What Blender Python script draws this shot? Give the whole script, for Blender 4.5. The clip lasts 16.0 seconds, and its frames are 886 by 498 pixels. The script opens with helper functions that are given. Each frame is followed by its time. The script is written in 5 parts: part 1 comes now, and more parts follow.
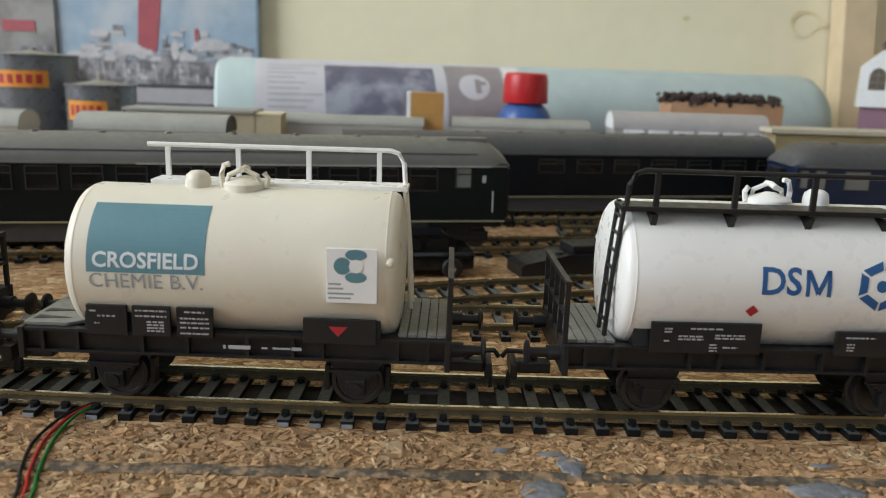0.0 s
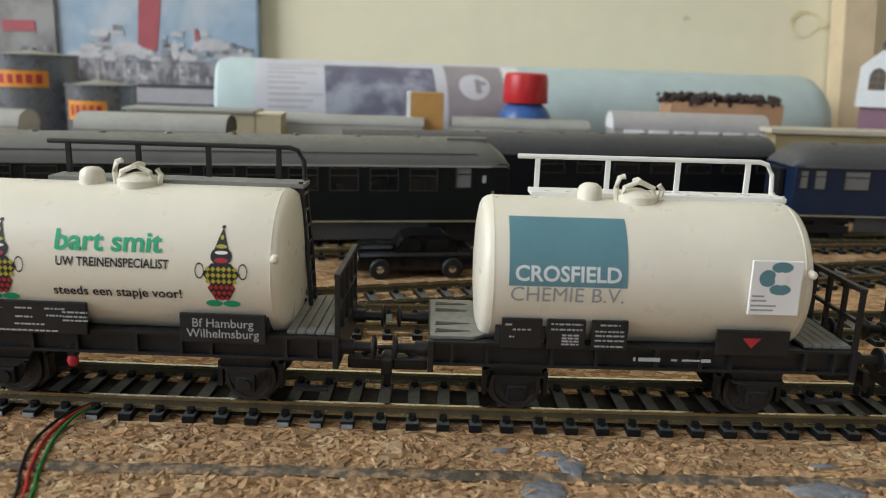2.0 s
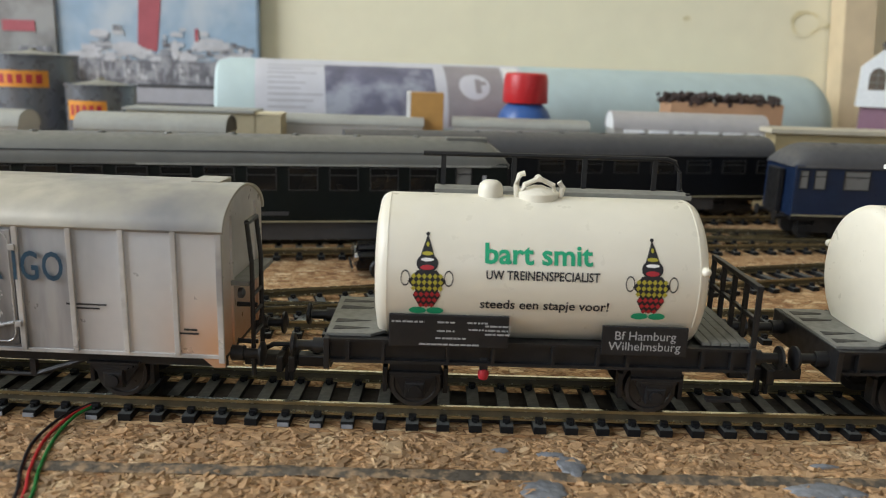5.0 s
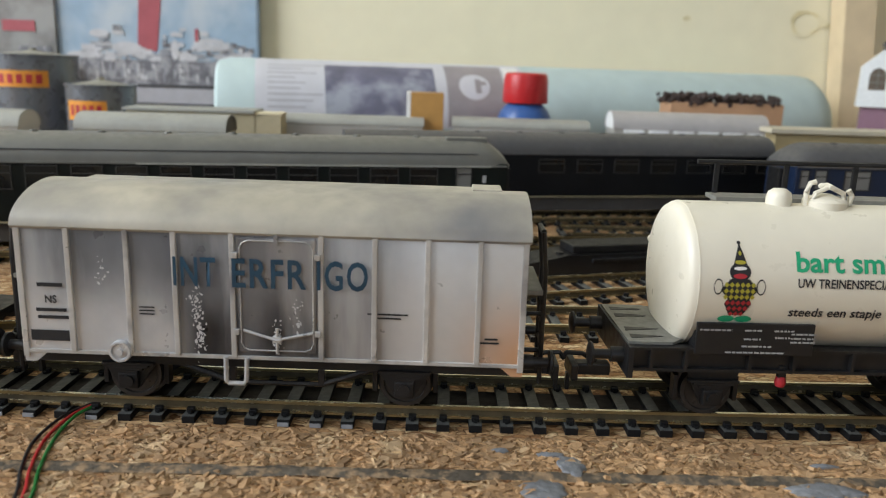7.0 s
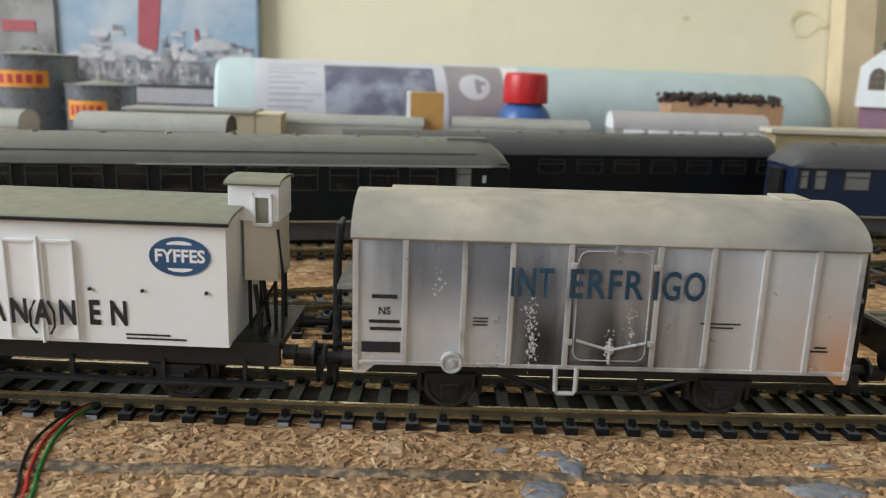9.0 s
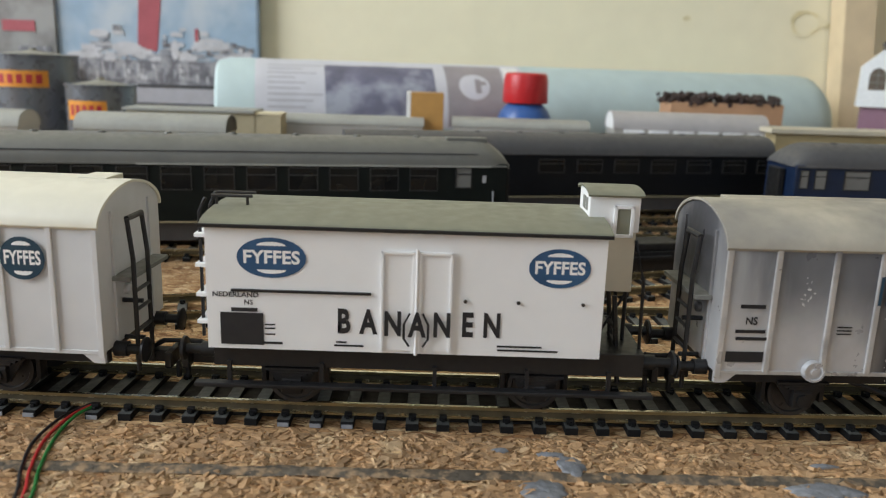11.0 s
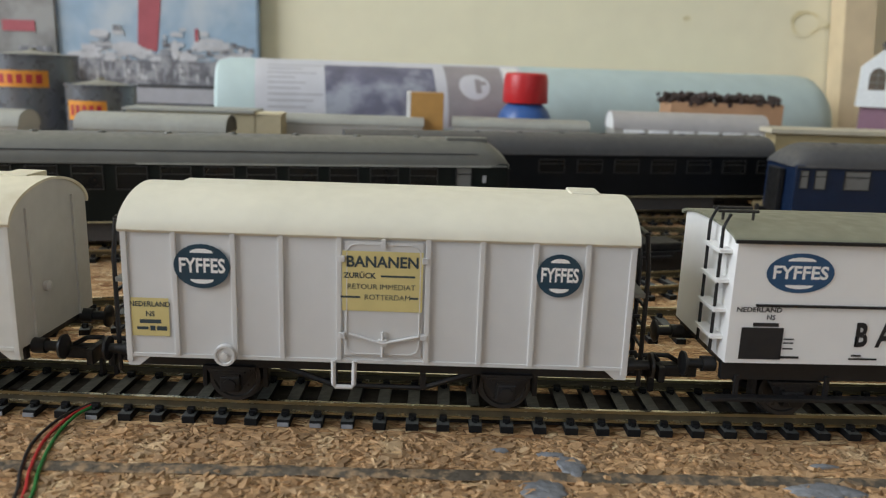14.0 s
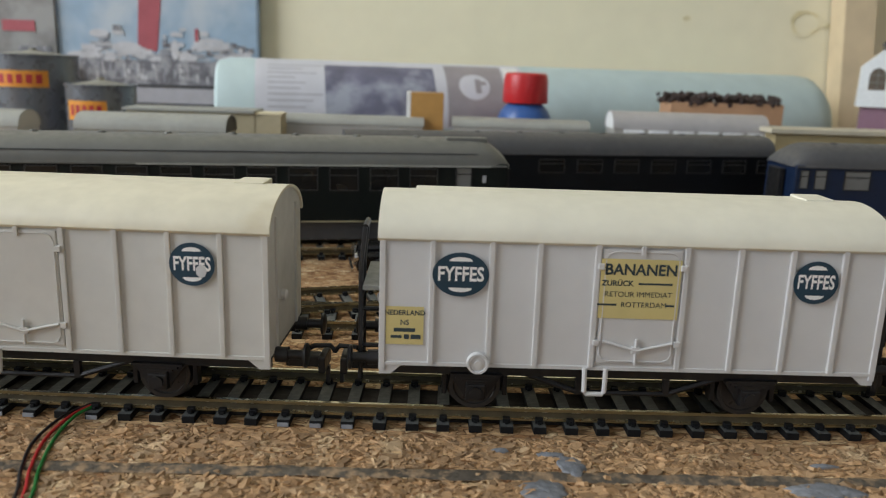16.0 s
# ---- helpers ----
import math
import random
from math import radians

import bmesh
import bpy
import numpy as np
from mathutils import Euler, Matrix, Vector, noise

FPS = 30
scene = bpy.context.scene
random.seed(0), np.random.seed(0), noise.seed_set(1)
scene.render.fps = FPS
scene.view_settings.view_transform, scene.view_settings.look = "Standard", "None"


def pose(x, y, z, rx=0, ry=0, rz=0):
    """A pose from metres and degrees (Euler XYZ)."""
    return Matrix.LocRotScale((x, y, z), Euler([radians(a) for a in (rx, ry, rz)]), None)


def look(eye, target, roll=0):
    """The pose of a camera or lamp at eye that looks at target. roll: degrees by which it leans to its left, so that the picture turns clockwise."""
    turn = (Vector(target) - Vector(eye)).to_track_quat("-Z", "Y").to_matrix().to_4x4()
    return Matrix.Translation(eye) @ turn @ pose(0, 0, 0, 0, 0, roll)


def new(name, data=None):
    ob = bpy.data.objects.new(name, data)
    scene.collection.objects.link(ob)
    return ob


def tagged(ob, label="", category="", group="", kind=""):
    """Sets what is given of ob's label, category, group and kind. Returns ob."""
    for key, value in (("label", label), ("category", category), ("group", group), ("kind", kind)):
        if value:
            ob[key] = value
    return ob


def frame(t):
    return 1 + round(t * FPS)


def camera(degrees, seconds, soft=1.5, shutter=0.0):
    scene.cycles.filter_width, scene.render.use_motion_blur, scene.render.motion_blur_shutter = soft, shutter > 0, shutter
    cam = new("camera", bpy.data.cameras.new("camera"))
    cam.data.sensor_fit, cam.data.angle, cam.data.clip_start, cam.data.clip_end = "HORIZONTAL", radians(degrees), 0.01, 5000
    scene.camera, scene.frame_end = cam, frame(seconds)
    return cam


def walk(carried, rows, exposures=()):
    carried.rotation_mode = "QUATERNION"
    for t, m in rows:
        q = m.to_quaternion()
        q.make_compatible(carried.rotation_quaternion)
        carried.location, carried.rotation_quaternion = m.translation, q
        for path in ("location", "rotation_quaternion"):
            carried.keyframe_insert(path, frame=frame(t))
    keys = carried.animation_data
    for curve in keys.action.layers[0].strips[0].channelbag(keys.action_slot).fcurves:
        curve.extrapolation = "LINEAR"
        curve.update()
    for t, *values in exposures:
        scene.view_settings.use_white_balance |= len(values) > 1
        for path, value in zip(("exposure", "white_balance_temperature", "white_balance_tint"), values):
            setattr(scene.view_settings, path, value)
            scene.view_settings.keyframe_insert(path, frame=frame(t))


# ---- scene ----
# 1. camera: it stands still on the baseboard beside the track
cam = camera(59.2, 16.0, soft=0.9)
VIEW = pose(0.0, -0.1606, 0.0696, 76.73, -1.81, 0.10)
walk(cam, [(0, VIEW), (16, VIEW)], exposures=[(0, -0.27), (1.5, -0.25), (3.5, -0.18), (7.0, -0.07), (9.0, 0.0), (11.5, -0.14), (12.5, -0.19), (14.0, -0.3), (16.0, -0.34)])
cam.data.dof.use_dof = True
cam.data.dof.focus_distance = 0.186
cam.data.dof.aperture_fstop = 23.0

# 2. world, window light and an added fill from behind
world = bpy.data.worlds.new("sky")
scene.world = world
world.use_nodes = True
sky = world.node_tree.nodes.new("ShaderNodeTexSky")
sky.sky_type, sky.sun_disc = "NISHITA", False
sky.sun_elevation, sky.sun_rotation = radians(38), radians(200)
world.node_tree.links.new(sky.outputs[0], world.node_tree.nodes["Background"].inputs[0])
world.node_tree.nodes["Background"].inputs[1].default_value = 0.12


def window_light(name, m, width, height, watts, colour):
    data = bpy.data.lights.new(name, "AREA")
    data.shape, data.size, data.size_y, data.energy, data.color = "RECTANGLE", width, height, watts, colour
    new(name, data).matrix_world = m


window_light("daylight_side_window", look((-1.52, -0.42, 0.85), (0.0, 0.0, 0.0)), 1.1, 1.3, 44, (0.908, 0.965, 1.03))
# unseen weak fill added behind the camera for the near sides
window_light("daylight_back_window", look((0.2, -2.46, 0.95), (0.1, 0.0, 0.0)), 1.6, 1.3, 3, (0.908, 0.965, 1.03))

# 3. materials
MATS = {}


def mat(name, colour, rough=0.5, metal=0.0, vary=0.08, grain=400.0, bump=0.0, blotch=None, blotch_scale=40.0, blotch_edge=(0.5, 0.65), spec=0.5, coat=0.0, island=0.0):
    """Principled paint or stuff: fine grain, broad variation, optional second colour in blotches."""
    if name in MATS:
        return MATS[name]
    m = bpy.data.materials.new(name)
    m.use_nodes = True
    nt = m.node_tree
    b = nt.nodes["Principled BSDF"]
    b.inputs["Roughness"].default_value, b.inputs["Metallic"].default_value = rough, metal
    b.inputs["Specular IOR Level"].default_value = spec
    b.inputs["Coat Weight"].default_value = coat
    tc = nt.nodes.new("ShaderNodeTexCoord")

    def noise_tex(scale, detail=4.0):
        n = nt.nodes.new("ShaderNodeTexNoise")
        n.inputs["Scale"].default_value, n.inputs["Detail"].default_value = scale, detail
        nt.links.new(tc.outputs["Object"], n.inputs["Vector"])
        return n.outputs["Fac"]

    def mix(fac, a, c, kind="MIX"):
        n = nt.nodes.new("ShaderNodeMix")
        n.data_type, n.blend_type = "RGBA", kind
        for sock, v in ((n.inputs[0], fac), (n.inputs[6], a), (n.inputs[7], c)):
            if hasattr(v, "is_output"):
                nt.links.new(v, sock)
            else:
                sock.default_value = v
        return n.outputs[2]

    def ramp(fac, lo, hi, a=0.0, c=1.0):
        n = nt.nodes.new("ShaderNodeMapRange")
        nt.links.new(fac, n.inputs[0])
        for i, v in enumerate((lo, hi, a, c)):
            n.inputs[i + 1].default_value = v
        return n.outputs[0]

    col = (*colour, 1)
    broad, fine = noise_tex(55.0, 3.0), noise_tex(grain, 5.0)
    out = mix(ramp(broad, 0.3, 0.7), tuple(v * (1 - vary) for v in colour) + (1,), tuple(min(1, v * (1 + vary)) for v in colour) + (1,))
    out = mix(ramp(fine, 0.35, 0.65, 0.0, vary * 1.5), out, tuple(v * 0.55 for v in colour) + (1,))
    if blotch:
        out = mix(ramp(noise_tex(blotch_scale, 6.0), *blotch_edge), out, (*blotch, 1))
    if island:
        g = nt.nodes.new("ShaderNodeNewGeometry")
        out = mix(ramp(g.outputs["Random Per Island"], 0, 1, 0, island), out, tuple(v * 0.35 for v in colour) + (1,))
    nt.links.new(out, b.inputs["Base Color"])
    nt.links.new(ramp(fine, 0.3, 0.7, max(0.02, rough - 0.08), min(1, rough + 0.1)), b.inputs["Roughness"])
    if bump:
        n = nt.nodes.new("ShaderNodeBump")
        n.inputs["Strength"].default_value, n.inputs["Distance"].default_value = bump, 0.0004
        nt.links.new(fine, n.inputs["Height"])
        nt.links.new(n.outputs[0], b.inputs["Normal"])
    MATS[name] = m
    return m


def chip_board_material(name="cork"):
    """Pressed chips: angular cells in tan and brown with dark gaps."""
    if name in MATS:
        return MATS[name]
    m = bpy.data.materials.new(name)
    m.use_nodes = True
    nt = m.node_tree
    b = nt.nodes["Principled BSDF"]
    b.inputs["Roughness"].default_value = 0.85
    b.inputs["Specular IOR Level"].default_value = 0.25
    tc = nt.nodes.new("ShaderNodeTexCoord")
    mp = nt.nodes.new("ShaderNodeMapping")
    mp.inputs["Scale"].default_value = (0.75, 1.3, 1.0)
    warp = nt.nodes.new("ShaderNodeTexNoise")
    warp.inputs["Scale"].default_value = 260
    add = nt.nodes.new("ShaderNodeMix")
    add.data_type, add.blend_type = "RGBA", "ADD"
    add.inputs[0].default_value = 0.006
    nt.links.new(tc.outputs["Object"], mp.inputs[0])
    nt.links.new(mp.outputs[0], warp.inputs["Vector"])
    nt.links.new(mp.outputs[0], add.inputs[6])
    nt.links.new(warp.outputs["Color"], add.inputs[7])
    v1 = nt.nodes.new("ShaderNodeTexVoronoi")
    v1.inputs["Scale"].default_value = 420
    v2 = nt.nodes.new("ShaderNodeTexVoronoi")
    v2.feature = "DISTANCE_TO_EDGE"
    v2.inputs["Scale"].default_value = 420
    for v in (v1, v2):
        nt.links.new(add.outputs[2], v.inputs["Vector"])
    sep = nt.nodes.new("ShaderNodeSeparateColor")
    nt.links.new(v1.outputs["Color"], sep.inputs[0])
    cr = nt.nodes.new("ShaderNodeValToRGB")
    e = cr.color_ramp.elements
    e[0].position, e[0].color = 0.0, (0.20, 0.095, 0.04, 1)
    e[1].position, e[1].color = 1.0, (0.66, 0.50, 0.30, 1)
    for pos, c in ((0.12, (0.36, 0.20, 0.09, 1)), (0.5, (0.47, 0.29, 0.145, 1)), (0.8, (0.53, 0.35, 0.18, 1))):
        e.new(pos).color = c
    nt.links.new(sep.outputs[0], cr.inputs[0])
    fine = nt.nodes.new("ShaderNodeTexNoise")
    fine.inputs["Scale"].default_value, fine.inputs["Detail"].default_value = 1500, 6
    nt.links.new(mp.outputs[0], fine.inputs["Vector"])
    ov = nt.nodes.new("ShaderNodeMix")
    ov.data_type, ov.blend_type = "RGBA", "OVERLAY"
    ov.inputs[0].default_value = 0.75
    nt.links.new(cr.outputs[0], ov.inputs[6])
    nt.links.new(fine.outputs["Fac"], ov.inputs[7])
    edge = nt.nodes.new("ShaderNodeMapRange")
    edge.inputs[1].default_value, edge.inputs[2].default_value = -0.05, 0.09
    nt.links.new(v2.outputs["Distance"], edge.inputs[0])
    gap = nt.nodes.new("ShaderNodeMix")
    gap.data_type = "RGBA"
    gap.inputs[6].default_value = (0.16, 0.08, 0.035, 1)
    nt.links.new(edge.outputs[0], gap.inputs[0])
    nt.links.new(ov.outputs[2], gap.inputs[7])
    nt.links.new(gap.outputs[2], b.inputs["Base Color"])
    h = nt.nodes.new("ShaderNodeMath")
    h.operation = "ADD"
    nt.links.new(edge.outputs[0], h.inputs[0])
    nt.links.new(sep.outputs[1], h.inputs[1])
    bp = nt.nodes.new("ShaderNodeBump")
    bp.inputs["Strength"].default_value, bp.inputs["Distance"].default_value = 0.9, 0.0005
    nt.links.new(h.outputs[0], bp.inputs["Height"])
    nt.links.new(bp.outputs[0], b.inputs["Normal"])
    MATS[name] = m
    return m


CORK = chip_board_material()
BRASS = mat("tarnished_brass_rail", (0.36, 0.30, 0.165), 0.36, 0.9, 0.12, 500)
# rail web darkened as recess shade; worn-head metal doubles as the foot's highlight
WEB_SHADE = mat("dark_tarnished_web", (0.13, 0.11, 0.07), 0.5, 0.7, 0.2, 700)
HEAD_AND_GLINT = mat("worn_bright_rail_head", (0.80, 0.75, 0.58), 0.22, 1.0, 0.05, 500)
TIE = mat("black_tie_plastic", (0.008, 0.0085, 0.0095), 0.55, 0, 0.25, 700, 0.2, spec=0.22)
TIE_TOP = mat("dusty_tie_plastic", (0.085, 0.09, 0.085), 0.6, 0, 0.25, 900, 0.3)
BLACK = mat("black_plastic", (0.014, 0.014, 0.015), 0.40, 0, 0.35, 500, spec=0.4)
BLACKDULL = mat("black_gear_plastic", (0.012, 0.0115, 0.012), 0.45, 0, 0.4, 500, spec=0.4)
STEEL = mat("dull_wheel_steel", (0.05, 0.047, 0.045), 0.35, 0.5, 0.2, 700)
CREAM = mat("cream_tank_plastic", (0.75, 0.705, 0.585), 0.33, 0, 0.03, 300, 0, (0.70, 0.63, 0.46), 30.0, (0.62, 0.8))
WHITE = mat("white_tank_plastic", (0.81, 0.80, 0.765), 0.3, 0, 0.02, 300)
PAPER = mat("white_label_paper", (0.82, 0.81, 0.79), 0.7, 0, 0.03, 800)
TEAL = mat("teal_print", (0.105, 0.235, 0.275), 0.5, 0, 0.05, 600)
GREY_PRINT = mat("grey_print", (0.30, 0.33, 0.35), 0.5)
PALE_PRINT = mat("pale_print", (0.68, 0.72, 0.73), 0.5)
BLUE_PRINT = mat("blue_print", (0.02, 0.10, 0.28), 0.5)
NAVY_PRINT = mat("navy_sticker", (0.010, 0.042, 0.070), 0.5, 0, 0.15)
ROYAL_PRINT = mat("striped_blue_print", (0.022, 0.08, 0.175), 0.5, 0, 0.25)
GREEN_PRINT = mat("green_print", (0.01, 0.36, 0.17), 0.5)
BLACK_PRINT = mat("black_print", (0.012, 0.012, 0.014), 0.55)
RED_PRINT = mat("red_print", (0.42, 0.02, 0.03), 0.5)
YELLOW_PRINT = mat("yellow_print", (0.42, 0.37, 0.035), 0.5)
WHITE_PRINT = mat("white_print", (0.42, 0.43, 0.44), 0.5)
GREYPLATE = mat("grey_end_plate_plastic", (0.19, 0.19, 0.17), 0.55, 0, 0.15, 600)


# 4. mesh helpers; all mesh sizes are given in millimetres
MM = 0.001
BOARD = -4.1


def part(name, bm, material, parent=None, label="", smooth=False):
    me = bpy.data.meshes.new(name)
    bmesh.ops.recalc_face_normals(bm, faces=bm.faces[:])
    bm.to_mesh(me)
    bm.free()
    me.transform(Matrix.Scale(MM, 4))
    for m in (material if isinstance(material, (list, tuple)) else [material]):
        me.materials.append(m)
    if smooth:
        me.shade_smooth()
        me.set_sharp_from_angle(angle=radians(38))
    ob = new(name, me)
    if parent:
        ob.parent = parent
    if name in ("fine_print", "chipped_paint"):
        tagged(ob, label, "", "", "stuff")
    elif label:
        tagged(ob, label)
    return ob


def share(name, mesh, parent, m):
    ob = new(name, mesh)
    ob.parent = parent
    ob.matrix_basis = m
    return ob


def thing(name, label, category, group="", m=None):
    ob = new(name)
    ob.empty_display_size = 0.01
    if m is not None:
        ob.matrix_basis = m
    return tagged(ob, label, category, group)


def mm_pose(x, y, z, rx=0, ry=0, rz=0):
    return pose(x * MM, y * MM, z * MM, rx, ry, rz)


def spot(x, y, z=0.0, turn=0.0, size=1.0):
    """Pose on the baseboard for a thing of another scale; z counts from the rail heads of its own scale."""
    return mm_pose(x, y, BOARD + (z - BOARD) * size, 0, 0, turn) @ Matrix.Scale(size, 4)


def box(x0, x1, y0, y1, z0, z1, bevel=0.0, bm=None, m=None):
    bm = bm or bmesh.new()
    v = [bm.verts.new(p) for p in ((x0, y0, z0), (x1, y0, z0), (x1, y1, z0), (x0, y1, z0), (x0, y0, z1), (x1, y0, z1), (x1, y1, z1), (x0, y1, z1))]
    fs = [bm.faces.new([v[i] for i in q]) for q in ((3, 2, 1, 0), (4, 5, 6, 7), (0, 1, 5, 4), (1, 2, 6, 5), (2, 3, 7, 6), (3, 0, 4, 7))]
    if bevel:
        es = list({e for f in fs for e in f.edges})
        r = bmesh.ops.bevel(bm, geom=es, offset=bevel, segments=2, affect="EDGES", profile=0.6)
        v = list({w for f in r["faces"] for w in f.verts} | {w for w in v if w.is_valid})
    if m is not None:
        bmesh.ops.transform(bm, matrix=m, verts=v)
    return bm


def lathe(profile, steps=32, axis="Z", bm=None, offset=(0, 0, 0), a0=0.0, a1=360.0):
    """Turn (radius, height) rows about an axis."""
    bm = bm or bmesh.new()
    full = abs(a1 - a0) >= 360
    n = steps if full else steps + 1
    rings = []
    for r, h in profile:
        ring = []
        for i in range(n):
            a = radians(a0 + (a1 - a0) * i / steps)
            c, s = r * math.cos(a), r * math.sin(a)
            p = {"Z": (c, s, h), "X": (h, c, s), "Y": (c, h, s)}[axis]
            ring.append(bm.verts.new((p[0] + offset[0], p[1] + offset[1], p[2] + offset[2])))
        rings.append(ring)
    for a, b in zip(rings, rings[1:]):
        for i in range(n if full else n - 1):
            j = (i + 1) % n
            bm.faces.new((a[i], a[j], b[j], b[i]))
    for ring, r in ((rings[0], profile[0][0]), (rings[-1], profile[-1][0])):
        if r > 1e-6 and full:
            bm.faces.new(ring)
    return bm


def tube(points, radius, sides=8, bm=None):
    """A round bar along points."""
    bm = bm or bmesh.new()
    pts = [Vector(p) for p in points]
    rings = []
    for i, p in enumerate(pts):
        d = (pts[min(i + 1, len(pts) - 1)] - pts[max(i - 1, 0)]).normalized()
        up = Vector((0, 0, 1)) if abs(d.z) < 0.95 else Vector((0, 1, 0))
        u = d.cross(up).normalized()
        w = u.cross(d)
        rings.append([bm.verts.new(p + radius * (math.cos(2 * math.pi * k / sides) * u + math.sin(2 * math.pi * k / sides) * w)) for k in range(sides)])
    for a, b in zip(rings, rings[1:]):
        for k in range(sides):
            bm.faces.new((a[k], a[(k + 1) % sides], b[(k + 1) % sides], b[k]))
    bm.faces.new(rings[0])
    bm.faces.new(rings[-1])
    return bm


def prism(outline, lo, hi, axis="Y", bm=None):
    """Extrude a closed outline of (a, b) along an axis. Y: (x, z); X: (y, z); Z: (x, y)."""
    bm = bm or bmesh.new()

    def at(p, h):
        return {"Y": (p[0], h, p[1]), "X": (h, p[0], p[1]), "Z": (p[0], p[1], h)}[axis]
    a = [bm.verts.new(at(p, lo)) for p in outline]
    b = [bm.verts.new(at(p, hi)) for p in outline]
    n = len(outline)
    for i in range(n):
        bm.faces.new((a[i], a[(i + 1) % n], b[(i + 1) % n], b[i]))
    bm.faces.new(a)
    bm.faces.new(b)
    return bm


def letters(text, size, wide=1.0, bold=0.0, spacing=1.0):
    """Text as a flat bmesh in (x, y), centred, with the given cap height in mm."""
    cu = bpy.data.curves.new("letters", "FONT")
    cu.body, cu.size, cu.align_x, cu.align_y = text, size / 0.69, "CENTER", "CENTER"
    cu.offset, cu.space_character, cu.resolution_u, cu.space_line = bold, spacing, 3, 0.85
    ob = bpy.data.objects.new("letters", cu)
    me = bpy.data.meshes.new_from_object(ob)
    bm = bmesh.new()
    bm.from_mesh(me)
    bmesh.ops.scale(bm, vec=(wide, 1, 1), verts=bm.verts)
    bpy.data.objects.remove(ob)
    bpy.data.curves.remove(cu)
    bpy.data.meshes.remove(me)
    return bm


def onto_side(bm, x, z, y, tilt=0.0):
    """Stand a flat (x, y) print up on a side wall that faces -y."""
    for v in bm.verts:
        v.co = Vector((x + v.co.x, y, z + v.co.y + tilt * v.co.x))
    return bm


def slices(bm, step):
    """Cut a flat print into strips so that it can bend."""
    ys = [v.co.y for v in bm.verts]
    y = min(ys) + step
    while y < max(ys):
        bmesh.ops.bisect_plane(bm, geom=bm.verts[:] + bm.edges[:] + bm.faces[:], plane_co=(0, y, 0), plane_no=(0, 1, 0))
        y += step
    return bm


def onto_tank(bm, x, z, r, zc, lift=0.12):
    """Wrap a flat print round a lying tank, on the side that faces -y."""
    slices(bm, 0.9)
    a0 = math.asin(max(-1, min(1, (z - zc) / r)))
    for v in bm.verts:
        a = a0 + v.co.y / r
        v.co = Vector((x + v.co.x, -(r + lift) * math.cos(a), zc + (r + lift) * math.sin(a)))
    return bm


def patch(w, h, nx=2, ny=10, bm=None, cx=0.0, cy=0.0):
    """A flat grid w x h in (x, y)."""
    bm = bm or bmesh.new()
    g = [[bm.verts.new((cx + w * (i / nx - 0.5), cy + h * (j / ny - 0.5), 0)) for i in range(nx + 1)] for j in range(ny + 1)]
    for j in range(ny):
        for i in range(nx):
            bm.faces.new((g[j][i], g[j][i + 1], g[j + 1][i + 1], g[j + 1][i]))
    return bm


def oval(w, h, n=28, cx=0.0, cy=0.0, cut=None, bm=None):
    """A flat ellipse, or the part of it between two heights."""
    bm = bm or bmesh.new()
    pts = []
    for i in range(n):
        a = 2 * math.pi * i / n
        x, y = w / 2 * math.cos(a), h / 2 * math.sin(a)
        if cut:
            y = max(cut[0], min(cut[1], y))
        pts.append(bm.verts.new((cx + x, cy + y, 0)))
    bm.faces.new(pts)
    return bm


def bars(rows, bm=None):
    """Flat bars standing for unreadable print: (x, y, w, h)."""
    bm = bm or bmesh.new()
    for x, y, w, h in rows:
        patch(w, h, 1, 1, bm, x, y)
    return bm


# the main track bends gently: its centre of curvature lies behind the layout
RADIUS = 3000.0
CENTRE = 0.0


def on_track(s, offset=0.0, z=0.0):
    """Pose at s mm along the main track, offset mm to its far side."""
    a = s / RADIUS
    r = RADIUS - CENTRE - offset
    return mm_pose(r * math.sin(a), RADIUS - r * math.cos(a), z, 0, 0, math.degrees(a))


# 5. the room and the baseboard
WALLPAINT = mat("cream_wall_paint", (0.83, 0.765, 0.56), 0.7, 0, 0.02, 40)
ROOMPAINT = mat("pale_room_paint", (0.50, 0.48, 0.44), 0.7, 0, 0.04, 60)
FLOORWOOD = mat("brown_floor", (0.22, 0.14, 0.08), 0.5, 0, 0.2, 60)


def structure(name, bm, material, label):
    return tagged(part(name, bm, material), label, name.split("_")[0], "", "structure")


structure("wall_north", box(-1600, 1600, 471, 591, -900, 1600), WALLPAINT, "cream painted wall behind the model railway")
structure("wall_east", box(1480, 1600, -2600, 471, -900, 1600), ROOMPAINT, "pale painted side wall of the room")
bm = box(-1660, -1540, -2600, -1250, -900, 1600)
box(-1660, -1540, 150, 471, -900, 1600, 0, bm)
box(-1660, -1540, -1250, 150, -900, 160, 0, bm)
box(-1660, -1540, -1250, 150, 1500, 1600, 0, bm)
structure("wall_west", bm, ROOMPAINT, "pale painted wall with a wide window opening")
# south wall's opening is added to go with the back fill
bm = box(-1540, -640, -2600, -2480, -900, 1600)
box(1040, 1480, -2600, -2480, -900, 1600, 0, bm)
box(-640, 1040, -2600, -2480, -900, 260, 0, bm)
box(-640, 1040, -2600, -2480, 1540, 1600, 0, bm)
structure("wall_south", bm, ROOMPAINT, "pale painted wall behind the camera with an added opening")
structure("ceiling", box(-1660, 1600, -2600, 591, 1602, 1700), mat("ceiling_white", (0.8, 0.79, 0.76), 0.8), "white painted ceiling")
structure("floor", box(-1660, 1600, -2600, 591, -1000, -902), FLOORWOOD, "brown wooden floor")

